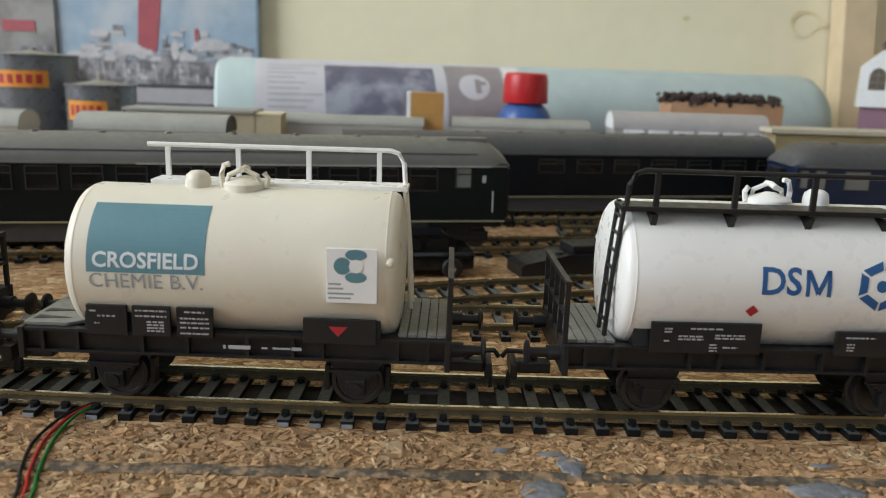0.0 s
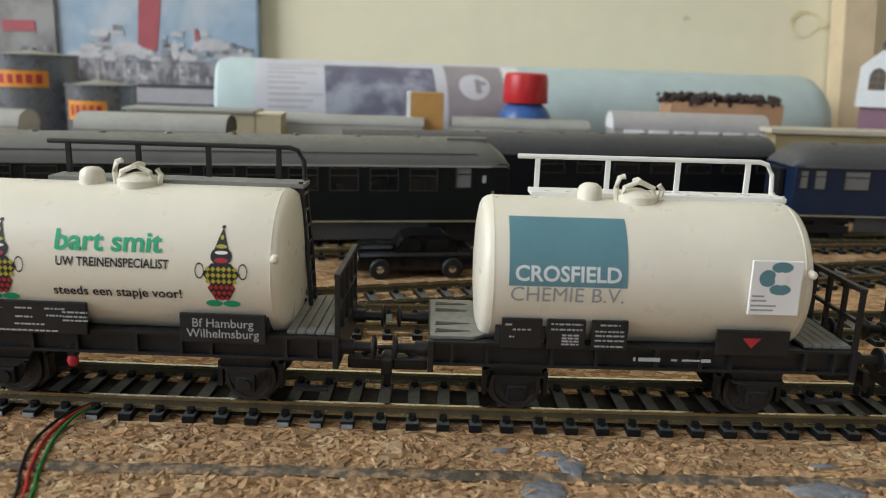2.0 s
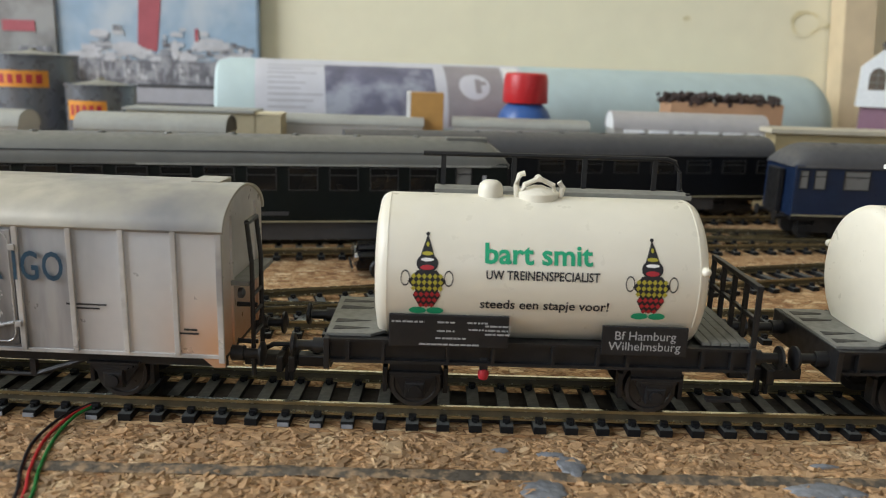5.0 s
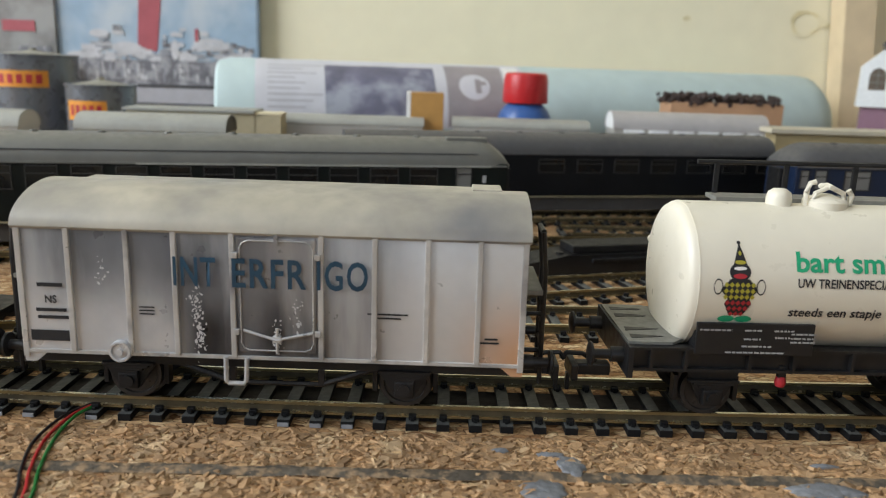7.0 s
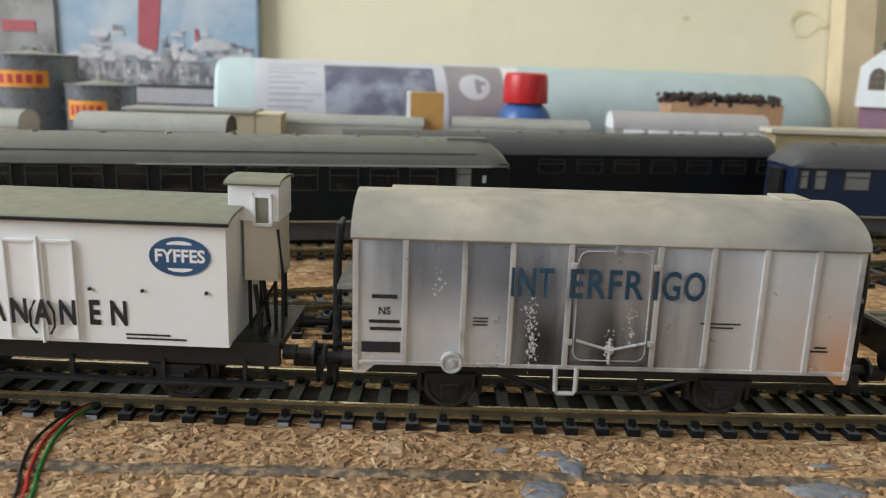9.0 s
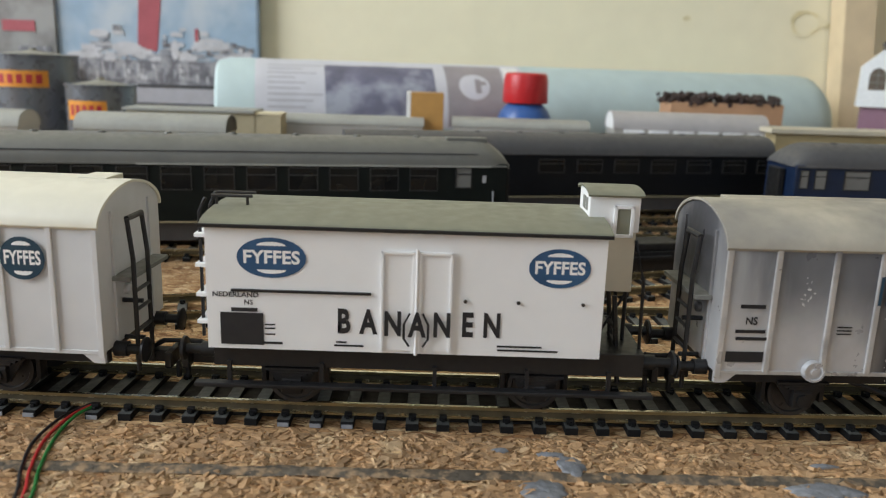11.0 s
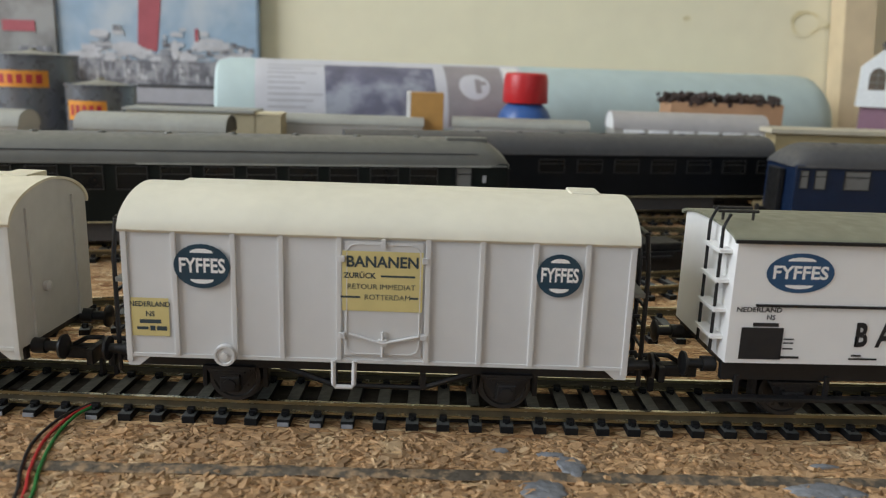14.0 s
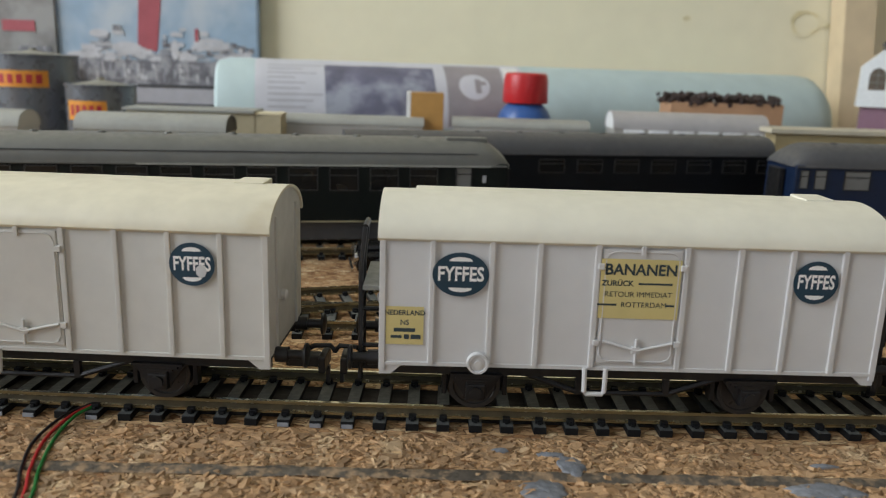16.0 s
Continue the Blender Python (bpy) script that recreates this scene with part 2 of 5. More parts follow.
bm = bmesh.new()
box(-700, 700, -31.4, 467, BOARD - 14, BOARD, 0, bm)
board = tagged(part("baseboard", bm, CORK), "tan pressed-chip baseboard of the model railway", "baseboard", "", "structure")
bm = box(-700, 700, -320, -32.2, BOARD - 14, BOARD - 0.15)
tagged(part("front_board", bm, CORK), "tan pressed-chip board strip along the front edge", "baseboard", "", "structure")


FRAMEWOOD = mat("pine_table_frame", (0.38, 0.27, 0.15), 0.6, 0, 0.15, 40)
table = tagged(new("table_frame"), "plain wooden frame that carries the baseboard", "table", "", "structure")
for x in (-640, 0, 640):
    for y in (-270, 421):
        part("leg", box(x - 25, x + 25, y - 25, y + 25, -902, BOARD - 70, 1.5), FRAMEWOOD, table)
    part("crossbeam", box(x - 20, x + 20, -300, 451, BOARD - 70, BOARD - 14.5, 1.5), FRAMEWOOD, table)


# 6. tracks: two rails and plastic ties
def rail_profile(o):
    h = 2.5
    return [(o - 0.9, -h), (o + 0.9, -h), (o + 0.9, -h + 0.35), (o + 0.22, -h + 0.62), (o + 0.22, -0.85), (o + 0.45, -0.65), (o + 0.45, 0), (o - 0.45, 0), (o - 0.45, -0.65), (o - 0.22, -0.85), (o - 0.22, -h + 0.62), (o - 0.9, -h + 0.35)]


def sweep(profile, stations):
    """Sweep an outline of (offset, z) along poses in mm."""
    bm = bmesh.new()
    rings = []
    for m in stations:
        m = Matrix.Translation(m.translation / MM) @ m.to_quaternion().to_matrix().to_4x4()
        rings.append([bm.verts.new(m @ Vector((0, o, z))) for o, z in profile])
    n = len(profile)
    for a, b in zip(rings, rings[1:]):
        for i in range(n):
            bm.faces.new((a[i], a[(i + 1) % n], b[(i + 1) % n], b[i]))
    bm.faces.new(rings[0])
    bm.faces.new(rings[-1])
    return bm


def tie_mesh(half=12.6, wide=2.7):
    bm = box(-wide / 2, wide / 2, -half, half, BOARD + 0.02, -2.55, 0.15)
    # top faces near the tie's middle take the lighter grey, all others black
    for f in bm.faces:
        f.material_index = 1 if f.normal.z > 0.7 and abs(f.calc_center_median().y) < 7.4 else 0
    for side in (-1, 1):
        for dy in (-1.5, 1.5):
            box(-0.8, 0.8, side * 8.7 + dy - 0.6, side * 8.7 + dy + 0.6, -2.6, -1.45, 0.2, bm)
            box(-0.4, 0.4, side * 8.7 + dy * 1.5 - 0.4, side * 8.7 + dy * 1.5 + 0.4, -2.6, -1.9, 0.15, bm)
    me = bpy.data.meshes.new("tie")
    bmesh.ops.recalc_face_normals(bm, faces=bm.faces[:])
    bm.to_mesh(me)
    bm.free()
    me.transform(Matrix.Scale(MM, 4))
    me.materials.append(TIE)
    me.materials.append(TIE_TOP)
    return me


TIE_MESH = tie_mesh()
PITCH = 6.583


def make_track(where, s0, s1, label, ties=True, step=None):
    track = thing("track", label, "track")
    n = max(2, int((s1 - s0) / 20))
    for o in (-8.7, 8.7):
        bm = sweep(rail_profile(o), [where(s0 + (s1 - s0) * i / n) for i in range(n + 1)])
        bm.normal_update()
        for f in bm.faces:
            # worn head top, painted highlight on the foot slope, painted shade on the web
            if abs(f.normal.z) > 0.5 and f.calc_center_median().z > -2.4:
                f.material_index = 1
            elif -1.9 < f.calc_center_median().z < -0.7:
                f.material_index = 2
        part("rail", bm, [BRASS, HEAD_AND_GLINT, WEB_SHADE], track)
    s = s0
    while s < s1:
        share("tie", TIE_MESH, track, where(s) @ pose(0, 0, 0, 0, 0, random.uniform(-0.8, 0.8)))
        s += step or PITCH
    return track


main = make_track(on_track, -4.47 - 45 * PITCH, 300, "main track with tarnished brass rails on black ties")
# thin dark sheet between the rails: the train's shade put into colour
part("track_bed", sweep([(-8.0, BOARD + 0.02), (8.0, BOARD + 0.02), (7.6, BOARD + 0.35), (-7.6, BOARD + 0.35)], [on_track(-300 + 20 * i) for i in range(31)]), mat("dark_track_bed", (0.028, 0.022, 0.018), 0.8, 0, 0.3, 500, 0.4), main, "added dark sheet standing for the shade between the rails")


def straight(x0, y0, x1, y1, drop=0.0):
    a = math.atan2(y1 - y0, x1 - x0)
    return lambda s: mm_pose(x0 + s * math.cos(a), y0 + s * math.sin(a), drop, 0, 0, math.degrees(a)), math.hypot(x1 - x0, y1 - y0)


# 7. rolling stock of the passing train
WHEEL_PROFILE = [(0.0, -1.4), (1.0, -1.4), (1.0, -0.9), (4.3, -0.9), (4.5, -1.3), (5.3, -1.3), (5.3, 0.8), (6.0, 1.0), (6.0, 1.5), (4.6, 1.5), (4.2, 0.9), (0.0, 0.9)]


def running_gear(w, axles, z_sole=9.5, half=12.6, dull=BLACKDULL):
    for ax in axles:
        ws = part("wheelset", tube([(0, -9, 0), (0, 9, 0)], 0.9), STEEL, w)
        ws.matrix_basis = mm_pose(ax, 0, 5.3)
        for side in (-1, 1):
            wh = part("wheel", lathe([(r, h * -side) for r, h in WHEEL_PROFILE], 28, "Y"), [STEEL], ws, smooth=True)
            wh.matrix_basis = mm_pose(0, side * 7.9, 0)
            # axle guard, spring and box
            y = side * (half - 1.2)
            out = prism([(-5.6, z_sole), (5.6, z_sole), (2.6, 4.6), (1.9, 3.3), (-1.9, 3.3), (-2.6, 4.6)], min(y, y + side * 0.8), max(y, y + side * 0.8))
            bmesh.ops.translate(out, vec=(ax, 0, 0), verts=out.verts)
            part("axle_guard", out, dull, w)
            bm = bmesh.new()
            box(-2.0, 2.0, -1.1, 1.1, 3.6, 7.0, 0.3, bm)
            lathe([(1.3, -1.7), (1.3, 0), (0.8, 0.2)], 12, "Y", bm, (0, 0 if side > 0 else 0, 5.3))
            bmesh.ops.translate(bm, vec=(ax, y + side * 1.0, 0), verts=bm.verts)
            part("axle_box", bm, dull, w)
            bm = bmesh.new()
            for k in range(4):
                box(-5.2 + 1.1 * k, 5.2 - 1.1 * k, -0.7, 0.7, 8.6 - 0.55 * k, 9.1 - 0.55 * k, 0, bm)
            bmesh.ops.translate(bm, vec=(ax, y + side * 1.2, 0), verts=bm.verts)
            part("leaf_spring", bm, dull, w)
        bm = bmesh.new()
        for d in (-1, 1):
            box(ax + d * 6.3 - 0.5, ax + d * 6.3 + 0.5, -9.2, -6.6, 3.0, 8.5, 0.2, bm)
        part("brake_shoe", bm, dull, w)


def buffers_and_hooks(w, x_left, x_right, z=11.6, length=7.0):
    for x, d in ((x_left, -1), (x_right, 1)):
        for y in (-10.0, 10.0):
            bm = lathe([(1.6, 0), (1.6, 2.6), (1.05, 2.6), (1.05, length - 0.9), (2.5, length - 0.7), (2.6, length - 0.2), (1.8, length + 0.15), (0, length + 0.3)], 18, "X")
            bmesh.ops.transform(bm, matrix=Matrix.Translation((x, y, z)) @ Matrix.Diagonal((d, 1, 1, 1)), verts=bm.verts)
            part("buffer", bm, BLACK, w, smooth=True)
        bm = bmesh.new()
        box(0, 7.5, -1.6, 1.6, 5.0, 7.6, 0.4, bm)
        box(7.5, 9.0, -4.2, 4.2, 4.6, 8.2, 0.4, bm)
        tube([(3, 0, 7.6), (6, 0, 9.4), (9.5, 0, 9.6), (10.6, 0, 8.2)], 0.55, 8, bm)
        box(8.6, 9.4, -0.7, 0.7, 1.2, 5.0, 0.1, bm)
        bmesh.ops.transform(bm, matrix=Matrix.Translation((x, 0, 0)) @ Matrix.Diagonal((d, 1, 1, 1)), verts=bm.verts)
        part("coupling", bm, BLACK, w)


def platform_railing(w, x, material=BLACK, height=14.2, z0=15.0, y0=-13, y1=13, ladder=False):
    """End railing across the wagon with posts and two bars."""
    top = part("end_railing", box(x - 0.6, x + 0.6, y0 - 0.5, y1 + 0.5, z0 + height - 1.0, z0 + height, 0.15), material, w)
    part("railing_bar", box(x - 0.45, x + 0.45, y0, y1, z0 + height * 0.5 - 0.4, z0 + height * 0.5 + 0.4, 0.1), material, top)
    for i in range(5):
        y = y0 + (y1 - y0) * i / 4
        part("railing_post", box(x - 0.5, x + 0.5, y - 0.42, y + 0.42, z0, z0 + height - 0.9, 0.1), material, top)


def tank_wagon(label, tank_mat, rail_mat, walk_mat, R=15.4, ZC=28.2, half=33.0, turned=False):
    w = thing("tank_wagon", label, "tank wagon", "wagons of the passing train")
    e = half
    dome = [(0, -e - 0.5), (6, -e - 0.4), (11, -e), (13.8, -e + 0.5), (14.7, -e + 1.0), (15.2, -e + 1.8), (R, -e + 2.8)]
    prof = dome + [(R, -e + 3.01)] + [(R, x) for x in (-18, 0, 18)] + [(r, -h) for r, h in reversed(dome)]
    part("tank", lathe(prof, 72, "X", offset=(0, 0, ZC)), tank_mat, w, smooth=True)
    for x in (-e + 2.6, e - 2.6):
        part("seam", lathe([(R - 0.2, x - 0.14), (R + 0.05, x - 0.1), (R + 0.05, x + 0.1), (R - 0.2, x + 0.14)], 72, "X", offset=(0, 0, ZC)), tank_mat, w, smooth=True)
    for x, d in ((-e + 1.6, 1), (e - 1.6, -1)):
        part("lug", lathe([(0.85, 0), (0.85, d * 1.3), (0.5, d * 1.8), (0, d * 1.9)], 14, "Y", offset=(x, d * 14.2, ZC + 4)), tank_mat, w, smooth=True)
    # frame
    part("underframe", box(-42, 43, -11.8, 11.8, 14.0, 15.6), BLACK, w)
    for d in (-1, 1):
        y = d * 12.4
        sole = [(d * 11.9, 11.2), (d * 14.0, 11.2), (d * 14.0, 11.8), (d * 12.8, 11.8), (d * 12.8, 15.6), (d * 14.0, 15.6), (d * 14.0, 16.2), (d * 11.9, 16.2)]
        part("sole_bar", prism(sole, -42, 43, "X"), BLACK, w)
        for x in (-38, -31, -18, -9, 3, 12, 18, 33, 39):
            part("frame_rib", box(x - 0.35, x + 0.35, min(d * 12.7, d * 14.1), max(d * 12.7, d * 14.1), 11.6, 15.8), BLACK, w)
    for x in (-42.8, 42.4):
        part("buffer_beam", box(x, x + 1.2, -14.4, 14.4, 9.8, 16.4, 0.2), BLACK, w)
    for x in (-24.5, 24.5):
        part("saddle", prism([(-13.6, 15.8), (13.6, 15.8), (12.9, ZC - R * 0.55), (8.0, ZC - R * 0.8), (0, ZC - R + 0.4), (-8.0, ZC - R * 0.8), (-12.9, ZC - R * 0.55)], x - 5, x + 5, "X"), BLACK, w)
    running_gear(w, (-24.5, 24.5), 11.0)
    buffers_and_hooks(w, -42.8, 43.6, 13.2)
    # dome and manhole on the crown
    top = ZC + R
    part("dome", lathe([(2.6, -1), (2.6, 1.2), (2.3, 2.4), (1.4, 3.1), (0, 3.3)], 24, offset=(-10.0, 0, top)), tank_mat, w, smooth=True)
    hatch = part("manhole", lathe([(4.4, -1), (4.4, 0.9), (4.0, 1.3), (3.2, 1.5), (1.2, 2.3), (0, 2.4)], 28, offset=(-0.2, 0, top)), tank_mat, w, smooth=True)
    bm = tube([(-3.4, -1.5, 0.6), (-3.0, -1.5, 2.6), (0, -1.5, 4.0), (3.0, -1.5, 2.6), (3.4, -1.5, 0.6)], 0.55)
    tube([(0, -2.4, 3.9), (0, 0, 4.1), (0, 2.4, 3.6)], 0.6, 8, bm)
    tube([(-4.4, -1, -0.2), (-4.6, -1, 2.5), (-4.0, -1, 4.6), (-2.9, -1, 4.9)], 0.6, 8, bm)
    tube([(4.6, -1, 0.2), (5.0, -1, 2.2), (4.2, -1, 3.3)], 0.6, 8, bm)
    bmesh.ops.translate(bm, vec=(-0.2, 0, top), verts=bm.verts)
    part("clamp", bm, tank_mat, hatch, smooth=True)
    # walkway behind the crown with its railing
    x0, x1 = -21.6, 33.4
    walk_y = 7.5
    part("walkway", box(x0, x1, walk_y - 3.4, walk_y + 3.4, top - 0.6, top + 0.4, 0.15), walk_mat, w)
    for i in range(4):
        x = x0 + 1.8 + i * (x1 - x0 - 8.5) / 3
        part("rail_post", box(x - 0.55, x + 0.55, walk_y + 2.4, walk_y + 3.2, top - 0.6, top + 7.2, 0.1), rail_mat, w)
        part("bracket", prism([(walk_y - 3, top - 1.2), (walk_y + 3.4, top - 1.2), (walk_y + 1.0, top - 6.0), (walk_y - 1, top - 4.0)], x - 0.6, x + 0.6, "X"), walk_mat, w)
    part("handrail", tube([(x0 - 2.6, walk_y + 2.8, top + 7.2), (x1 - 4.2, walk_y + 2.8, top + 7.4), (x1 - 2.4, walk_y + 2.8, top + 6.8), (x1 - 1.2, walk_y + 2.8, top + 4.6), (x1 - 0.9, walk_y + 2.8, top - 0.3)], 0.55), rail_mat, w, smooth=True)
    # boarded end platform with its railing
    for i in range(5):
        x = 33.0 + i * 1.95
        part("plank", box(x, x + 1.75, -12.6, 12.6, 16.3, 17.0, 0.12), GREYPLATE, w)
    platform_railing(w, 43.2, BLACK)
    part("step", box(34.5, 41.5, -14.6, -12.8, 5.0, 5.7, 0.1), BLACK, w)
    plate = part("end_plate", prism([(-42.4, -12.5), (-33.5, -12.5), (-28, -8), (-28, 8), (-33.5, 12.5), (-42.4, 12.5)], 16.3, 16.9, "Z"), GREYPLATE, w)
    for y in (-9.2, -4.6, 4.6, 9.2):
        k = 1 if y > 0 else -1
        part("slot", prism([(-41.4, y - 1.3), (-34.8, y - 0.3 * k - 0.5), (-34.2, y), (-41.2, y + 1.1)], 16.92, 17.0, "Z"), BLACKDULL, plate)
    # ladder at the platform end
    for y in (4.6, 9.6):
        part("ladder_rail", tube([(34.6, y, 17), (33.9, y, 30), (32.6, y, 44.4)], 0.5, 6), rail_mat if rail_mat == BLACK else tank_mat, w)
    for k in range(7):
        part("ladder_rung", tube([(34.5 - 0.25 * k, 4.6, 20 + 3.6 * k), (34.5 - 0.25 * k, 9.6, 20 + 3.6 * k)], 0.35, 6), rail_mat if rail_mat == BLACK else tank_mat, w)
    if turned:
        for ob in w.children:
            ob.matrix_basis = pose(0, 0, 0, 0, 0, 180) @ ob.matrix_basis
    return w


def print_on(w, name, bm, material, label=""):
    return part(name, bm, material, w, label)


def small_plate(w, x, z, wide, high, rows, text=None):
    p = part("plate", box(x - wide / 2, x + wide / 2, -14.9, -14.1, z - high / 2, z + high / 2, 0.15), BLACK, w, "black plate with fine white print")
    if text:
        part("lettering", onto_side(letters(text, 1.75), x, z, -14.95), WHITE_PRINT, p)
    if rows:
        fine = []
        rnd = random.Random(int(x * 10 + wide * 7))
        for bx, by, bw, bh in rows:
            lines = max(1, round(bh / 0.62))
            for k in range(lines):
                a = bx - bw / 2
                while a < bx + bw / 2:
                    b = min(a + rnd.uniform(0.35, 1.5), bx + bw / 2)
                    fine.append(((a + b) / 2, by + (k - (lines - 1) / 2) * 0.62, b - a, 0.34))
                    a = b + rnd.uniform(0.14, 0.3)
        tagged(part("fine_print", onto_side(bars(fine), x, z, -14.95), WHITE_PRINT, p), "", "", "", "stuff")


CENTRES = {}
R, ZC = 15.4, 28.2
# cream tank wagon with the green toy-shop print
w = tank_wagon("cream tank wagon with green shop lettering and black frame", CREAM, BLACK, GREYPLATE)
bart = w
CENTRES[w] = -18.5
print_on(w, "lettering", onto_tank(letters("bart smit", 3.9, 1.02, 0.14), -1.2, 34.3, R, ZC), GREEN_PRINT, "green lettering")
print_on(w, "lettering", onto_tank(letters("UW TREINENSPECIALIST", 1.7, 0.82, 0.05), -0.2, 30.4, R, ZC), BLACK_PRINT, "black lettering")
print_on(w, "lettering", onto_tank(letters("steeds een stapje voor!", 1.9, 0.98, 0.05), 0.5, 24.5, R, ZC), BLACK_PRINT, "black lettering")
for x in (-22.6, 21.0):
    emblem = print_on(w, "emblem", onto_tank(oval(7.4, 5.0, 6, 0, 0), x, 28.9, R, ZC, 0.08), BLACK_PRINT, "harlequin-coloured printed emblem")
    bm = bmesh.new()
    tri = [bm.verts.new(p) for p in ((-1.45, 4.6, 0), (1.45, 4.6, 0), (0, 9.4, 0))]
    bm.faces.new(tri)
    oval(4.2, 3.7, 20, 0, 3.5, None, bm)
    oval(0.8, 0.8, 10, 0, 9.4, None, bm)
    oval(5.4, 5.8, 6, 0, -2.8, None, bm)
    part("outline", onto_tank(bm, x, 28.9, R, ZC, 0.1), BLACK_PRINT, emblem)
    spots = [(1.0, 1.1, 4, -2.6 + 1.05 * i, 1.0 - 1.2 * j, YELLOW_PRINT) for j in range(3) for i in range(6)]
    spots += [(1.0, 1.1, 4, -2.1 + 0.5 * j + 1.05 * i, -2.6 - 1.2 * j, RED_PRINT) for j in range(3) for i in range(5 - j)]
    spots += [(2.2, 0.8, 14, 0, 5.4, YELLOW_PRINT), (0.6, 1.0, 8, 0, 7.2, YELLOW_PRINT), (2.6, 0.7, 14, 0, 4.2, PAPER), (2.7, 1.0, 14, 0, 2.7, RED_PRINT), (3.4, 1.6, 14, -1.7, -6.2, GREEN_PRINT), (3.4, 1.6, 14, 1.7, -6.2, GREEN_PRINT)]
    for a, b, n, sx, sy, m in spots:
        part("patch", onto_tank(oval(a, b, n, sx, sy), x, 28.9, R, ZC, 0.15), m, emblem)
    bm = bmesh.new()
    for sx in (-4.2, 4.2):
        for i in range(18):
            a0, a1 = 2 * math.pi * i / 18, 2 * math.pi * (i + 1) / 18
            q = [bm.verts.new((sx + rr * math.cos(a) * 0.75, 0.6 + rr * math.sin(a) * 1.3, 0)) for a, rr in ((a0, 1.0), (a1, 1.0), (a1, 1.22), (a0, 1.22))]
            bm.faces.new(q)
    part("ring", onto_tank(bm, x, 28.9, R, ZC, 0.12), BLACK_PRINT, emblem)
small_plate(w, -18.0, 18.6, 23.6, 6.6, [(-8, 1.9, 6.5, 0.5), (-0.6, 1.9, 3.4, 0.9), (5.6, 1.9, 4, 0.5), (-0.6, 0.1, 3.4, 0.9), (0.4, -1.4, 6, 0.9), (0.2, -2.7, 12, 0.45), (5.4, 0.5, 3, 0.5), (9.6, 1.3, 5, 0.3), (9.6, 0.4, 5, 0.5), (9.6, -0.4, 5, 0.5)])
small_plate(w, 20.8, 17.6, 17.0, 6.0, None, "Bf Hamburg\nWilhelmsburg")
part("brake_valve", lathe([(0, 3.0), (0.9, 3.4), (1.2, 4.4), (0.9, 5.4), (0, 5.8)], 16, offset=(-10.7, -12.6, 4.6)), RED_PRINT, w, "red knob", smooth=True)
part("valve_bracket", box(-11.5, -9.9, -13.2, -12.0, 9.8, 12.5, 0.2), BLACK, w)

# cream-white tank wagon with the teal panel
w = tank_wagon("cream-white tank wagon with a teal chemical company panel", CREAM, WHITE, WHITE)
CENTRES[w] = 85.3
panel = print_on(w, "panel", onto_tank(patch(23.0, 14.7, 2, 14), -16.0, 35.6, R, ZC, 0.06), TEAL, "teal printed panel")
print_on(w, "lettering", onto_tank(letters("CROSFIELD", 2.9, 0.98, 0.1), -16.0, 30.9, R, ZC, 0.14), PALE_PRINT, "pale grey lettering")
print_on(w, "lettering", onto_tank(letters("CHEMIE B.V.", 2.9, 1.0, 0.0), -16.0, 26.8, R, ZC, 0.14), GREY_PRINT, "grey lettering")
card = print_on(w, "card", box(19.2, 29.0, -16.2, -15.5, 24.2, 35.0, 0.1), PAPER, "small white card with a teal ring mark")
bm = bmesh.new()
oval(3.4, 3.4, 18, -1.7, 0, None, bm)
oval(4.2, 2.2, 18, 0.9, 2.2, None, bm)
oval(4.2, 2.2, 18, 0.9, -2.2, None, bm)
part("mark", onto_side(bm, 24.0, 31.6, -16.25), TEAL, card)
part("mark_centre", onto_side(oval(2.7, 2.7, 18), 24.9, 31.6, -16.3), PAPER, card)
part("fine_print", onto_side(bars([(-2.8, 1.4, 2.4, 0.35), (-2.6, 0.5, 3.0, 0.35), (-1.6, -0.5, 5.0, 0.35), (-1.8, -1.4, 4.4, 0.35)]), 23.6, 26.6, -16.25), GREY_PRINT, card)
small_plate(w, -24.4, 18.6, 8.0, 6.2, [(-2.6, 1.9, 1.4, 0.8), (0, 0.9, 3.6, 0.6), (-2, -0.6, 1.0, 0.4)])
small_plate(w, -15.6, 18.6, 7.6, 6.2, [(0, 2.2, 6.2, 0.5), (0, 1.1, 6.2, 0.4), (0.8, -1.0, 3.4, 2.6)])
small_plate(w, -7.0, 18.6, 7.2, 6.2, [(0, 2.2, 4, 0.5), (0, 0.9, 5.8, 0.4), (0, 0.0, 5.8, 0.6), (0, -1.0, 5.8, 0.6), (0, -2.2, 5.8, 0.4)])
small_plate(w, 21.6, 17.8, 14.5, 5.2, None)
bm = bmesh.new()
bm.faces.new([bm.verts.new(p) for p in ((-1.9, 1.0, 0), (1.9, 1.0, 0), (0, -1.1, 0))])
part("warning_mark", onto_side(bm, 21.3, 17.9, -14.95), RED_PRINT, w, "red triangle mark")
part("fine_print", onto_side(bars([(-4, 0, 0.5, 0.8), (-1, 0, 4.4, 0.8), (4, 0, 1.2, 0.4), (7.4, 0, 3.6, 0.4), (10.4, 0, 2, 0.7)]), 2.5, 13.6, -14.15), WHITE_PRINT, w)

